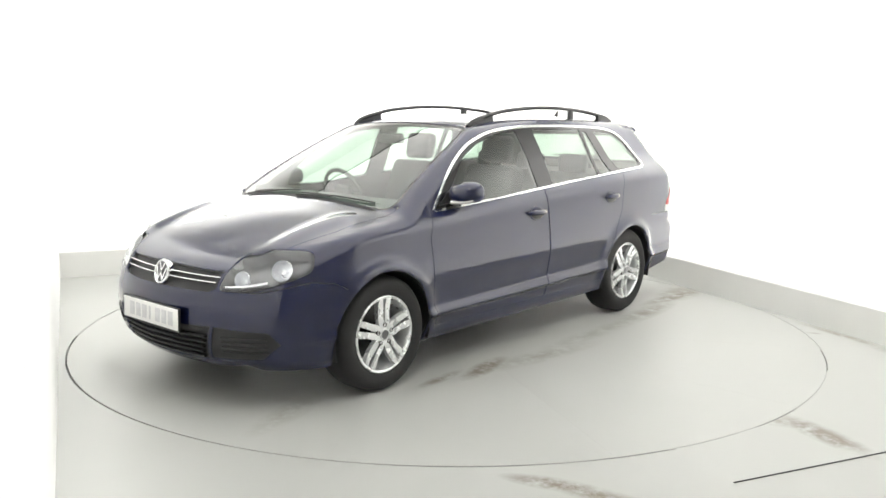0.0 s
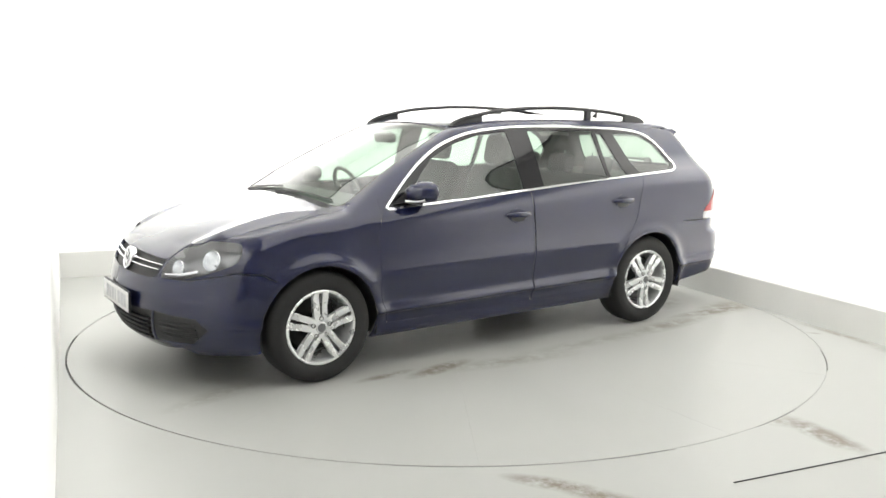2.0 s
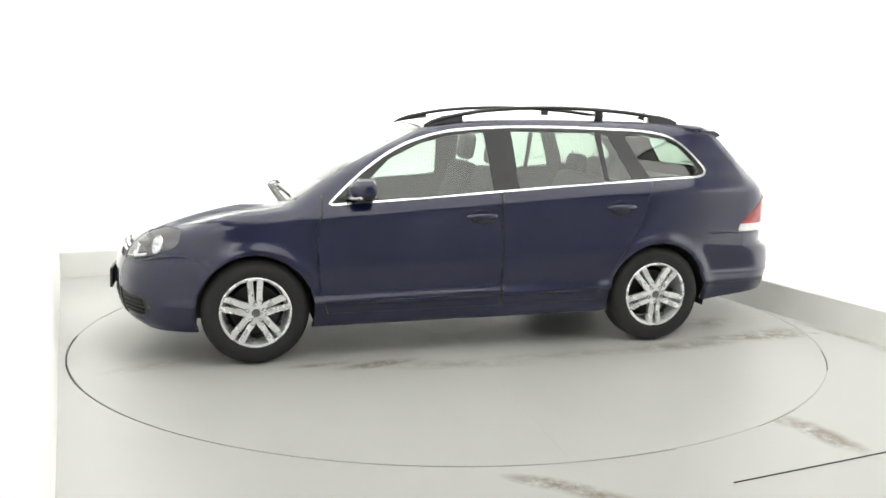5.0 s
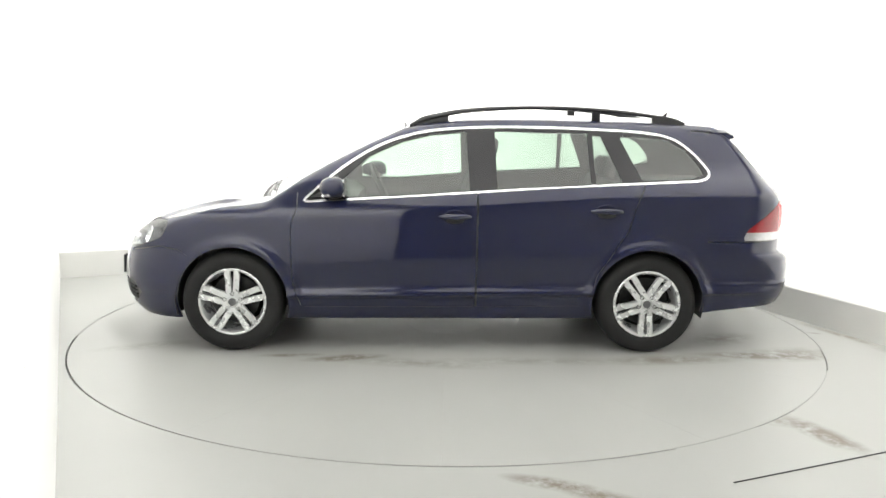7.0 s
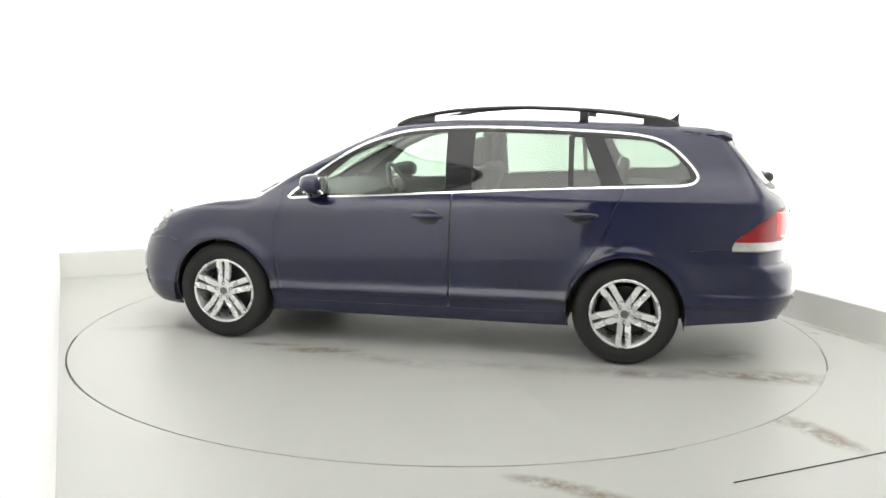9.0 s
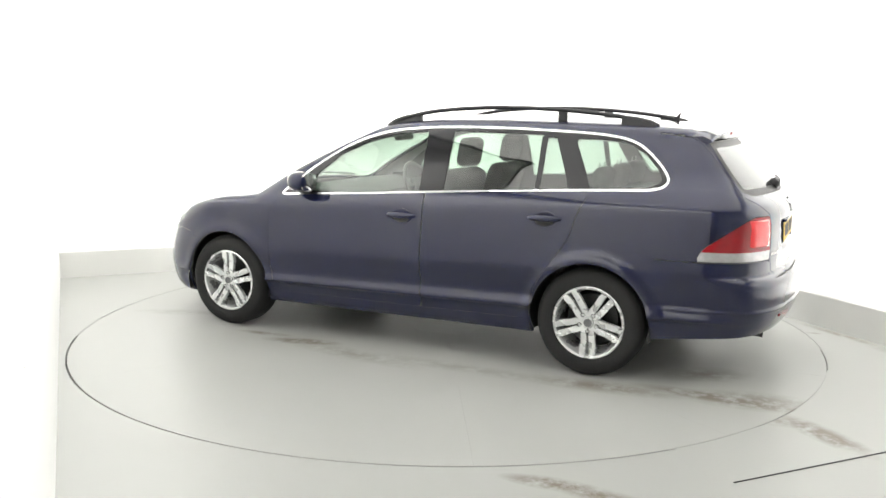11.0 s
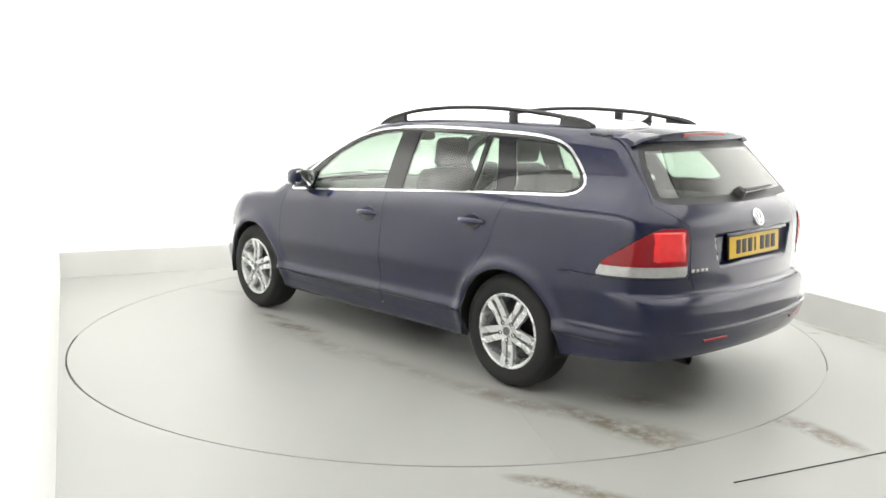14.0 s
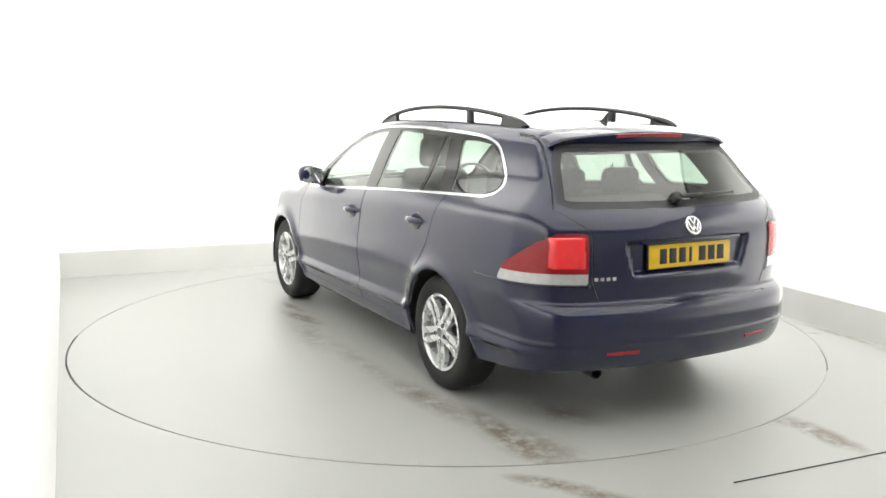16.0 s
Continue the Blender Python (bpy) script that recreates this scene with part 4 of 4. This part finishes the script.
def build_handles():
    for s in (1, -1):
        for hx, hz in ((-0.085, 0.853), (-1.015, 0.893)):
            p, n = surface(hx, hz)
            p.y, n.y = p.y * s, n.y * s
            m = facing(p, n)
            bm = bmesh.new()
            lathe(bm, [(0.002, 0.0008), (0.50, 0.0010), (0.80, 0.0022), (0.93, 0.0040), (1.0, 0.0030), (1.03, -0.002)], 32, m @ Matrix.Translation((0, 0.0, 0)) @ Matrix.Diagonal((0.072, 0.046, 1, 1)))
            h = part("door_handle", bm, PAINT, CAR, "rounded handle cup in the door skin")
            # flat black ellipse in place of the shade under the grip
            bm = bmesh.new()
            prism(bm, [(0.056 * math.cos(a), 0.019 * math.sin(a)) for a in [2 * math.pi * i / 20 for i in range(20)]], 0.003, m @ Matrix.Translation((0, -0.019, 0.002)), 0.001)
            part("cup_shade", bm, BLACK, h, "black plate standing in for shade under the grip")
            bm = bmesh.new()
            path, secs = [], []
            for i in range(15):
                t = i / 14
                path.append((-0.098 + 0.196 * t, 0.004, 0.008 + 0.030 * math.sin(math.pi * t) ** 0.6))
                k = 0.50 + 0.50 * math.sin(math.pi * t) ** 0.5
                secs.append([(a * k, b * k) for a, b in round_section(0.017, 0.009, 12)])
            tube(bm, path, secs)
            bmesh.ops.transform(bm, matrix=m, verts=bm.verts)
            part("handle_grip", bm, PAINT, h, "body-coloured door handle")


def build_mirrors():
    for s in (1, -1):
        bm = bmesh.new()
        bmesh.ops.create_uvsphere(bm, u_segments=28, v_segments=16, radius=1.0)
        for v in bm.verts:
            x, y, z = v.co
            x = math.copysign(abs(x) ** 0.8, x) * (0.100 if x > 0 else 0.048)
            y = math.copysign(abs(y) ** 0.75, y) * 0.099
            z = math.copysign(abs(z) ** 0.75, z) * ((0.070 if z > 0 else 0.058) - 0.010 * (y < 0))
            if s > 0:
                v.co = (x + 0.640 - 0.25 * (y if y > 0 else 0), 0.882 + y, 1.030 + z + 0.06 * y)
            else:
                v.co = (0.520 - y, -0.865 + x * 0.8, 1.020 + z)
        mir = part("door_mirror", bm, PAINT, CAR, "body-coloured door mirror")
        bm = bmesh.new()
        pts = [(0.078 * math.copysign(abs(math.cos(a)) ** 0.6, math.cos(a)), 0.056 * math.copysign(abs(math.sin(a)) ** 0.6, math.sin(a))) for a in [2 * math.pi * i / 28 for i in range(28)]]
        if s > 0:
            prism(bm, pts, 0.008, facing(Vector((0.592, 0.882, 1.032)), Vector((-1, 0.05, 0))), 0.002)
        else:
            prism(bm, pts, 0.008, facing(Vector((0.520, -0.832, 1.02)), Vector((0, 1, 0))) @ Matrix.Diagonal((0.9, 0.9, 1, 1)), 0.002)
        part("mirror_glass", bm, CHROME, mir, "silvered mirror glass")
        bm = bmesh.new()
        tube(bm, [(0.655, 0.80 * s, 0.972), (0.65, 0.84 * s, 0.980), (0.645, (0.865 if s > 0 else 0.87) * s, 0.994)], round_section(0.045, 0.017))
        part("mirror_arm", bm, BLACK, mir, "black mirror arm")
        bm = bmesh.new()
        if s > 0:
            tube(bm, [(0.725, 0.835, 0.982), (0.715, 0.89, 0.984), (0.675, 0.958, 0.994)], round_section(0.012, 0.010))
        else:
            tube(bm, [(0.60, -0.915, 0.990), (0.54, -0.925, 0.992), (0.46, -0.915, 1.000)], round_section(0.012, 0.010))
        part("indicator_strip", bm, CLEAR_LENS, mir, "clear indicator strip")
        bm = bmesh.new()
        pts = [(0.80, 0.965), (0.615, 0.978), (0.615, 1.075)]
        v3 = []
        for x, z in pts:
            p, n = surface(x, z)
            v3.append((Vector((p.x, p.y * s, p.z)), Vector((n.x, n.y * s, n.z))))
        lo = [bm.verts.new(p - n * 0.002) for p, n in v3]
        hi = [bm.verts.new(p + n * 0.006) for p, n in v3]
        bm.faces.new(lo)
        bm.faces.new(hi[::-1])
        for i in range(3):
            bm.faces.new((lo[i], hi[i], hi[(i + 1) % 3], lo[(i + 1) % 3]))
        part("mirror_foot", bm, BLACK, mir, "black triangular mirror foot")


def build_rails():
    for s in (1, -1):
        rail = new("roof_rail")
        rail.parent = CAR
        tagged(rail, "black roof rail")
        bm = bmesh.new()
        path, secs = [], []
        for i in range(41):
            t = i / 40
            x = 0.20 - 1.76 * t
            lift = 0.076 * max(0.0, math.sin(math.pi * t)) ** 0.55
            y = 0.515 - 0.012 * smoothstep(t, 0.5, 1.0)
            p, n = surface(x, y=y)
            path.append((x, y * s, p.z - 0.004 + lift))
            secs.append(round_section(0.017, 0.013 + 0.004 * (t < 0.1 or t > 0.9), 10))
        tube(bm, path, secs)
        part("bar", bm, BLACK, rail)
        for x0, x1, x2 in ((0.17, -0.045, -0.06), (-1.55, -1.35, -1.33)):
            bm = bmesh.new()
            for w in (0,):
                pts = []
                for x in np.linspace(x0, x1, 9):
                    t = (0.20 - x) / 1.76
                    lift = 0.076 * max(0.0, math.sin(math.pi * t)) ** 0.55
                    p, n = surface(float(x), y=0.515)
                    pts.append((float(x), p.z - 0.008, p.z + lift * (0.95 if abs(x - x1) > 0.05 else 0.9)))
                a = [bm.verts.new((x, 0.500 * s, z0)) for x, z0, z1 in pts]
                b = [bm.verts.new((x, 0.506 * s, max(z1, z0))) for x, z0, z1 in pts]
                c = [bm.verts.new((x, 0.534 * s, z0 - 0.006)) for x, z0, z1 in pts]
                d = [bm.verts.new((x, 0.524 * s, max(z1, z0))) for x, z0, z1 in pts]
                for i in range(8):
                    bm.faces.new((a[i], a[i + 1], b[i + 1], b[i]))
                    bm.faces.new((c[i], d[i], d[i + 1], c[i + 1]))
                    bm.faces.new((b[i], b[i + 1], d[i + 1], d[i]))
                bm.faces.new((a[0], b[0], d[0], c[0]))
                bm.faces.new((a[8], c[8], d[8], b[8]))
            # the foot tapers towards the open span
            part("rail_foot", bm, BLACK, rail)
        bm = bmesh.new()
        p, n = surface(-0.99, y=0.515)
        box(bm, (0.055, 0.026, 0.085), Matrix.Translation((-0.99, 0.510 * s, p.z + 0.034)), 0.006)
        part("rail_post", bm, BLACK, rail)


def slats(name, y0, y1, heights, depth, thick, mat, parent, label, lift=-0.004, steps=18, taper=None):
    for z in heights:
        bm = bmesh.new()
        path = []
        w0, w1 = (y0, y1) if taper is None else taper(z)
        for i in range(steps + 1):
            y = w0 + (w1 - w0) * i / steps
            p, n = front_at(y, z)
            path.append(p + n * lift)
        tube(bm, path, round_section(depth, thick, 8))
        part(name, bm, mat, parent, label)


def build_front():
    grille = [o for o in CAR.children if o.name == "grille"][0]
    for z in (0.668, 0.694):
        slats("grille_slat", 0, 0, (z - 0.022,), 0.010, 0.0055, CHROME, grille, "thin chrome grille strip", -0.008, 22, lambda q: (-0.39 - (q - 0.6) * 0.5, 0.39 + (q - 0.6) * 0.5))
    intake = [o for o in CAR.children if o.name == "lower_intake"][0]
    slats("intake_slat", 0, 0, (0.252, 0.282, 0.312, 0.342, 0.370), 0.012, 0.0065, BLACK, intake, "black intake slat", -0.008, 20, lambda q: (-0.33 - (q - 0.23) * 0.4, 0.33 + (q - 0.23) * 0.4))
    for fog in [o for o in CAR.children if o.name.startswith("fog_panel")]:
        s = 1 if sum(v.co.y for v in fog.data.vertices) > 0 else -1
        for z in (0.300, 0.325, 0.350, 0.375):
            slats("fog_slat", 0.475 * s, 0.69 * s, (z,), 0.008, 0.005, BLACK, fog, "", -0.006, 10)
    p, n = front_at(0, 0.652)
    bm = bmesh.new()
    m = facing(p, Vector((0.96, 0, 0.26)), 0.0)
    lathe(bm, [(0.066, -0.02), (0.068, 0.004), (0.064, 0.010), (0.055, 0.011), (0.052, 0.005), (0.001, 0.005)], 40, m)
    badge = part("front_badge", bm, CHROME, CAR, "round chrome badge")
    bm = bmesh.new()
    lathe(bm, [(0.051, 0.0055), (0.001, 0.0062)], 36, m)
    part("badge_field", bm, LAMP_GREY, badge)
    bm = bmesh.new()
    for x0, y0, x1, y1 in ((-0.022, 0.045, 0.0, 0.004), (0.022, 0.045, 0.0, 0.004), (-0.044, 0.022, -0.018, -0.042), (0.044, 0.022, 0.018, -0.042), (-0.018, -0.042, 0.0, -0.004), (0.018, -0.042, 0.0, -0.004)):
        L = math.hypot(x1 - x0, y1 - y0)
        box(bm, (L + 0.006, 0.009, 0.005), m @ Matrix.Translation(((x0 + x1) / 2, (y0 + y1) / 2, 0.0085)) @ Matrix.Rotation(math.atan2(y1 - y0, x1 - x0), 4, "Z"), 0.001)
    part("badge_bars", bm, CHROME, badge)
    # number plate: writing as plain bars
    p, n = front_at(0, 0.445)
    plate(CAR, facing(p, Vector((1, 0, 0.03)), 0.010), WHITE_PLATE, FAINT_INK, "white front number plate with marks paled as by glare")


def plate(parent, m, mat, ink, label):
    bm = bmesh.new()
    box(bm, (0.53, 0.122, 0.014), m @ Matrix.Translation((0, 0, -0.004)), 0.003)
    holder = part("number_plate", bm, BLACK, parent, label)
    bm = bmesh.new()
    box(bm, (0.520, 0.111, 0.006), m @ Matrix.Translation((0, 0, 0.003)), 0.002)
    part("plate_face", bm, mat, holder, label)
    for x in (-0.173, -0.113, -0.053, 0.000, 0.075, 0.135, 0.195):
        w = 0.016 if x == 0.0 else 0.044
        bm = bmesh.new()
        box(bm, (w, 0.072, 0.003), m @ Matrix.Translation((x, 0, 0.0065)), 0.001)
        part("plate_bar", bm, ink, holder)


def build_rear():
    gate = [o for o in CAR.children if o.name == "tailgate"][0]
    # spoiler over the rear window
    bm = bmesh.new()
    rows = []
    for i in range(25):
        y = -0.570 + 1.14 * i / 24
        k = 1 - 0.25 * abs(y / 0.575) ** 4
        p, n = surface(-1.80, y=abs(y) * 0.98)
        z = p.z + 0.004
        e = -1.925 + 0.06 * (y / 0.575) ** 2
        rows.append([bm.verts.new(q) for q in ((-1.72, y, z + 0.002), (-1.82, y, z + 0.004), (e, y, z - 0.022 * k), (e - 0.006, y, z - 0.030), (e + 0.012, y, z - 0.034 - 0.040 * (1 - (y / 0.575) ** 2)), (-1.82, y, z - 0.045), (-1.72, y, z - 0.03))])
    for a, b in zip(rows, rows[1:]):
        for j in range(7):
            bm.faces.new((a[j], a[(j + 1) % 7], b[(j + 1) % 7], b[j]))
    bm.faces.new(rows[0])
    bm.faces.new(rows[-1][::-1])
    sp = part("spoiler", bm, PAINT, CAR, "body-coloured roof spoiler")
    bm = bmesh.new()
    rows = []
    for i in range(13):
        y = -0.21 + 0.42 * i / 12
        p, n = surface(-1.80, y=abs(y) * 0.98)
        z = p.z + 0.004
        e = -1.925 + 0.06 * (y / 0.575) ** 2
        rows.append([bm.verts.new(q) for q in ((e + 0.002, y, z - 0.026), (e - 0.010, y, z - 0.031), (e - 0.004, y, z - 0.047), (e + 0.008, y, z - 0.050))])
    for a, b in zip(rows, rows[1:]):
        for j in range(4):
            bm.faces.new((a[j], a[(j + 1) % 4], b[(j + 1) % 4], b[j]))
    bm.faces.new(rows[0])
    bm.faces.new(rows[-1][::-1])
    part("brake_light", bm, RED_LENS, sp, "dark red high brake light")
    # plate in its recess, badge, wiper, model mark
    p, n = rear_at(0, 0.832)
    bm = bmesh.new()
    ph, nh = rear_at(0, 0.905)
    box(bm, (0.62, 0.018, 0.024), facing(ph, Vector((-1, 0, 0.06)), 0.0), 0.005)
    part("gate_handle", bm, PAINT, gate)
    plate(CAR, facing(p, Vector((-1, 0, 0.06)), 0.006), YELLOW_PLATE, INK, "yellow rear number plate with dark marks")
    p, n = rear_at(0, 0.972)
    m = facing(p, n)
    bm = bmesh.new()
    lathe(bm, [(0.047, -0.01), (0.048, 0.004), (0.045, 0.008), (0.039, 0.008), (0.037, 0.004), (0.001, 0.004)], 36, m)
    badge = part("rear_badge", bm, CHROME, CAR, "round chrome badge")
    bm = bmesh.new()
    lathe(bm, [(0.036, 0.0045), (0.001, 0.005)], 32, m)
    part("badge_field", bm, LAMP_GREY, badge)
    bm = bmesh.new()
    for x0, y0, x1, y1 in ((-0.016, 0.032, 0.0, 0.004), (0.016, 0.032, 0.0, 0.004), (-0.031, 0.016, -0.012, -0.030), (0.031, 0.016, 0.012, -0.030), (-0.012, -0.030, 0.0, -0.004), (0.012, -0.030, 0.0, -0.004)):
        L = math.hypot(x1 - x0, y1 - y0)
        box(bm, (L + 0.005, 0.008, 0.004), m @ Matrix.Translation(((x0 + x1) / 2, (y0 + y1) / 2, 0.007)) @ Matrix.Rotation(math.atan2(y1 - y0, x1 - x0), 4, "Z"), 0.001)
    part("badge_bars", bm, CHROME, badge)
    for i in range(4):
        p, n = rear_at(0.540 - 0.030 * i, 0.745)
        bm = bmesh.new()
        box(bm, (0.019, 0.016, 0.004), facing(p, n, 0.002), 0.001)
        part("model_mark", bm, CLEAR_LENS, gate, "small dull silver mark")
    # rear wiper
    bm = bmesh.new()
    path = []
    for i in range(9):
        p, n = rear_at(0.02 - 0.40 * i / 8, 1.085 + 0.012 * i / 8)
        path.append(p + n * (0.030 - 0.012 * i / 8))
    tube(bm, path, [round_section(0.020 - 0.012 * i / 8, 0.012 - 0.006 * i / 8, 8) for i in range(9)])
    wip = part("rear_wiper", bm, BLACK, CAR, "black rear wiper")
    bm = bmesh.new()
    p, n = rear_at(0.03, 1.085)
    lathe(bm, [(0.034, 0.0), (0.032, 0.022), (0.022, 0.036), (0.001, 0.040)], 20, facing(p, n))
    part("wiper_pivot", bm, BLACK, wip)
    # lower bumper: reflectors, crease, exhaust
    for s in (1, -1):
        bm = bmesh.new()
        path = []
        for i in range(9):
            y = (0.34 + 0.17 * i / 8) * s
            p, n = rear_at(y, 0.402)
            path.append(p + n * 0.002)
        tube(bm, path, round_section(0.005, 0.008, 8))
        part("rear_reflector", bm, RED_LENS, CAR, "red bumper reflector strip")
    bm = bmesh.new()
    pipe = look((-2.13, 0.50, 0.292), (-1.0, 0.50, 0.31))
    lathe(bm, [(0.026, -0.25), (0.029, 0.06), (0.031, 0.066), (0.027, 0.064), (0.025, 0.02), (0.001, 0.0)], 24, pipe)
    part("exhaust_pipe", bm, STEEL, CAR, "dull steel exhaust pipe")
    bm = bmesh.new()
    p, n = surface(-1.55, y=0.0)
    prism(bm, [(0.045, 0), (0.03, 0.012), (0.0, 0.020), (-0.030, 0.056), (-0.037, 0.055), (-0.024, 0.018), (-0.035, 0)], 0.012, Matrix.Translation((-1.55, 0.008, p.z - 0.006)) @ Matrix.Rotation(radians(90), 4, "X"), 0.004)
    part("roof_aerial", bm, BLACK, CAR, "small black roof aerial")


def build_wipers():
    for y0, y1, x0 in ((-0.02, 0.56, 1.07), (-0.50, -0.06, 1.07)):
        bm = bmesh.new()
        path = []
        for i in range(13):
            y = y0 + (y1 - y0) * i / 12
            x = 1.112 - BOW * (y / 0.7) ** 2 - 0.02 * i / 12
            p, n = surface(x, y=abs(y))
            path.append((p.x, y, p.z + 0.007))
        tube(bm, path, round_section(0.007, 0.005, 8))
        w = part("front_wiper", bm, BLACK, CAR, "black windscreen wiper")
        bm = bmesh.new()
        yp = y0 - 0.03 if y0 < -0.3 else y0
        arm = []
        for ax, ay in ((1.150, yp), (1.135, yp + 0.06), (1.110, yp + 0.26)):
            p, n = surface(ax - BOW * (ay / 0.7) ** 2, y=abs(ay))
            arm.append(p + n * 0.009)
            arm[-1].y = ay
        tube(bm, arm, round_section(0.007, 0.005, 8))
        part("wiper_arm", bm, BLACK, w)
    # black cowl under the screen
    bm = bmesh.new()
    rows = []
    for i in range(31):
        y = -0.62 + 1.24 * i / 30
        r = []
        for dx in (1.138, 1.150, 1.162):
            x = dx - BOW * (y / 0.7) ** 2
            p, n = surface(x, y=abs(y))
            r.append(bm.verts.new((p.x, y, p.z + 0.001)))
        rows.append(r)
    for a, b in zip(rows, rows[1:]):
        for j in range(2):
            bm.faces.new((a[j], a[j + 1], b[j + 1], b[j]))
    bmesh.ops.solidify(bm, geom=bm.faces[:], thickness=0.004)
    part("scuttle", bm, BLACK, CAR, "black plastic scuttle panel")


def build_interior():
    def seat(x, y, w, back_lean, rest=True):
        base = new("seat")
        base.parent = CAR
        tagged(base, "dark grey cloth car seat")
        bm = bmesh.new()
        box(bm, (0.50, w, 0.16), Matrix.Translation((x, y, 0.50)) @ Matrix.Rotation(radians(-6), 4, "Y"), 0.05, 3)
        part("cushion", bm, CLOTH, base)
        bm = bmesh.new()
        box(bm, (0.13, w, 0.62 if w < 0.8 else 0.54), Matrix.Translation((x - 0.31, y, 0.83 if w < 0.8 else 0.78)) @ Matrix.Rotation(radians(-back_lean), 4, "Y"), 0.05, 3)
        for v in bm.verts:
            v.co.y = y + (v.co.y - y) * (1 - 0.18 * max(0, (v.co.z - 0.9) / 0.25))
        part("backrest", bm, CLOTH, base)
        for hy in ((y,) if w < 0.8 else (y - 0.40, y, y + 0.40)):
            bm = bmesh.new()
            tall = 0.19 if w < 0.8 else 0.15
            box(bm, (0.09, 0.25, tall), Matrix.Translation((x - 0.42, hy, 1.235 if w < 0.8 else 1.10)) @ Matrix.Rotation(radians(-back_lean * 0.6), 4, "Y"), 0.04, 3)
            hr = part("headrest", bm, CLOTH, base)
            for d in (-0.05, 0.05):
                bm = bmesh.new()
                lathe(bm, [(0.006, -0.07), (0.006, 0.07)], 8, Matrix.Translation((x - 0.41, hy + d, 1.13)))
                part("headrest_rod", bm, CHROME, hr)

    seat(0.10, 0.36, 0.52, 18)
    seat(0.10, -0.36, 0.52, 18)
    seat(-0.80, 0.0, 1.28, 20)
    bm = bmesh.new()
    prof = [(0.62, 0.62), (0.56, 0.80), (0.58, 0.90), (0.66, 0.955), (0.80, 0.975), (1.02, 0.955), (1.06, 0.90), (0.95, 0.6)]
    prism(bm, prof, 1.36, Matrix.Translation((0, 0.68, 0)) @ Matrix.Rotation(radians(90), 4, "X"), 0.02)
    part("dashboard", bm, LINER, CAR, "dark grey dashboard")
    wheel = Matrix.Translation((0.44, -0.37, 0.93)) @ Matrix.Rotation(radians(-66), 4, "Y")
    bm = bmesh.new()
    n, k = 36, 8
    rings = []
    for i in range(n):
        a = 2 * math.pi * i / n
        c = Vector((0.178 * math.cos(a), 0.178 * math.sin(a), 0))
        o = Vector((math.cos(a), math.sin(a), 0))
        rings.append([bm.verts.new(c + o * 0.014 * math.cos(2 * math.pi * j / k) + UP * 0.014 * math.sin(2 * math.pi * j / k)) for j in range(k)])
    for i in range(n):
        for j in range(k):
            bm.faces.new((rings[i][j], rings[(i + 1) % n][j], rings[(i + 1) % n][(j + 1) % k], rings[i][(j + 1) % k]))
    bmesh.ops.transform(bm, matrix=wheel, verts=bm.verts)
    sw = part("steering_wheel", bm, LINER, CAR, "dark steering wheel")
    bm = bmesh.new()
    box(bm, (0.12, 0.15, 0.05), wheel, 0.02)
    box(bm, (0.03, 0.34, 0.016), wheel, 0.005)
    box(bm, (0.16, 0.03, 0.016), wheel @ Matrix.Translation((-0.09, 0, 0)), 0.005)
    part("wheel_boss", bm, LINER, sw)
    bm = bmesh.new()
    box(bm, (0.05, 0.22, 0.065), Matrix.Translation((0.37, 0, 1.315)) @ Matrix.Rotation(radians(15), 4, "Y"), 0.015)
    part("rear_view_mirror", bm, BLACK, CAR, "black inside mirror")
    bm = bmesh.new()
    box(bm, (0.70, 1.20, 0.03), Matrix.Translation((-1.62, 0, 1.0)), 0.008)
    part("luggage_cover", bm, LINER, CAR, "dark luggage cover")

build_handles()
build_mirrors()
build_rails()
build_front()
build_rear()
build_wipers()
build_interior()


# ---- what moves ----
def angle(t):
    """The turntable's turn in degrees at t seconds."""
    return 229.22 - 7.310 * t + 0.0924 * t**2 - 0.00421 * t**3


def motions():
    times = [i * 0.5 for i in range(33)]
    seat_on_disc = pose(0.053, -0.138, 0.0)
    walk(TURNTABLE, [(t, pose(0, 0, 0, 0, 0, angle(t))) for t in times])
    walk(CAR, [(t, pose(0, 0, 0, 0, 0, angle(t)) @ seat_on_disc) for t in times])


motions()
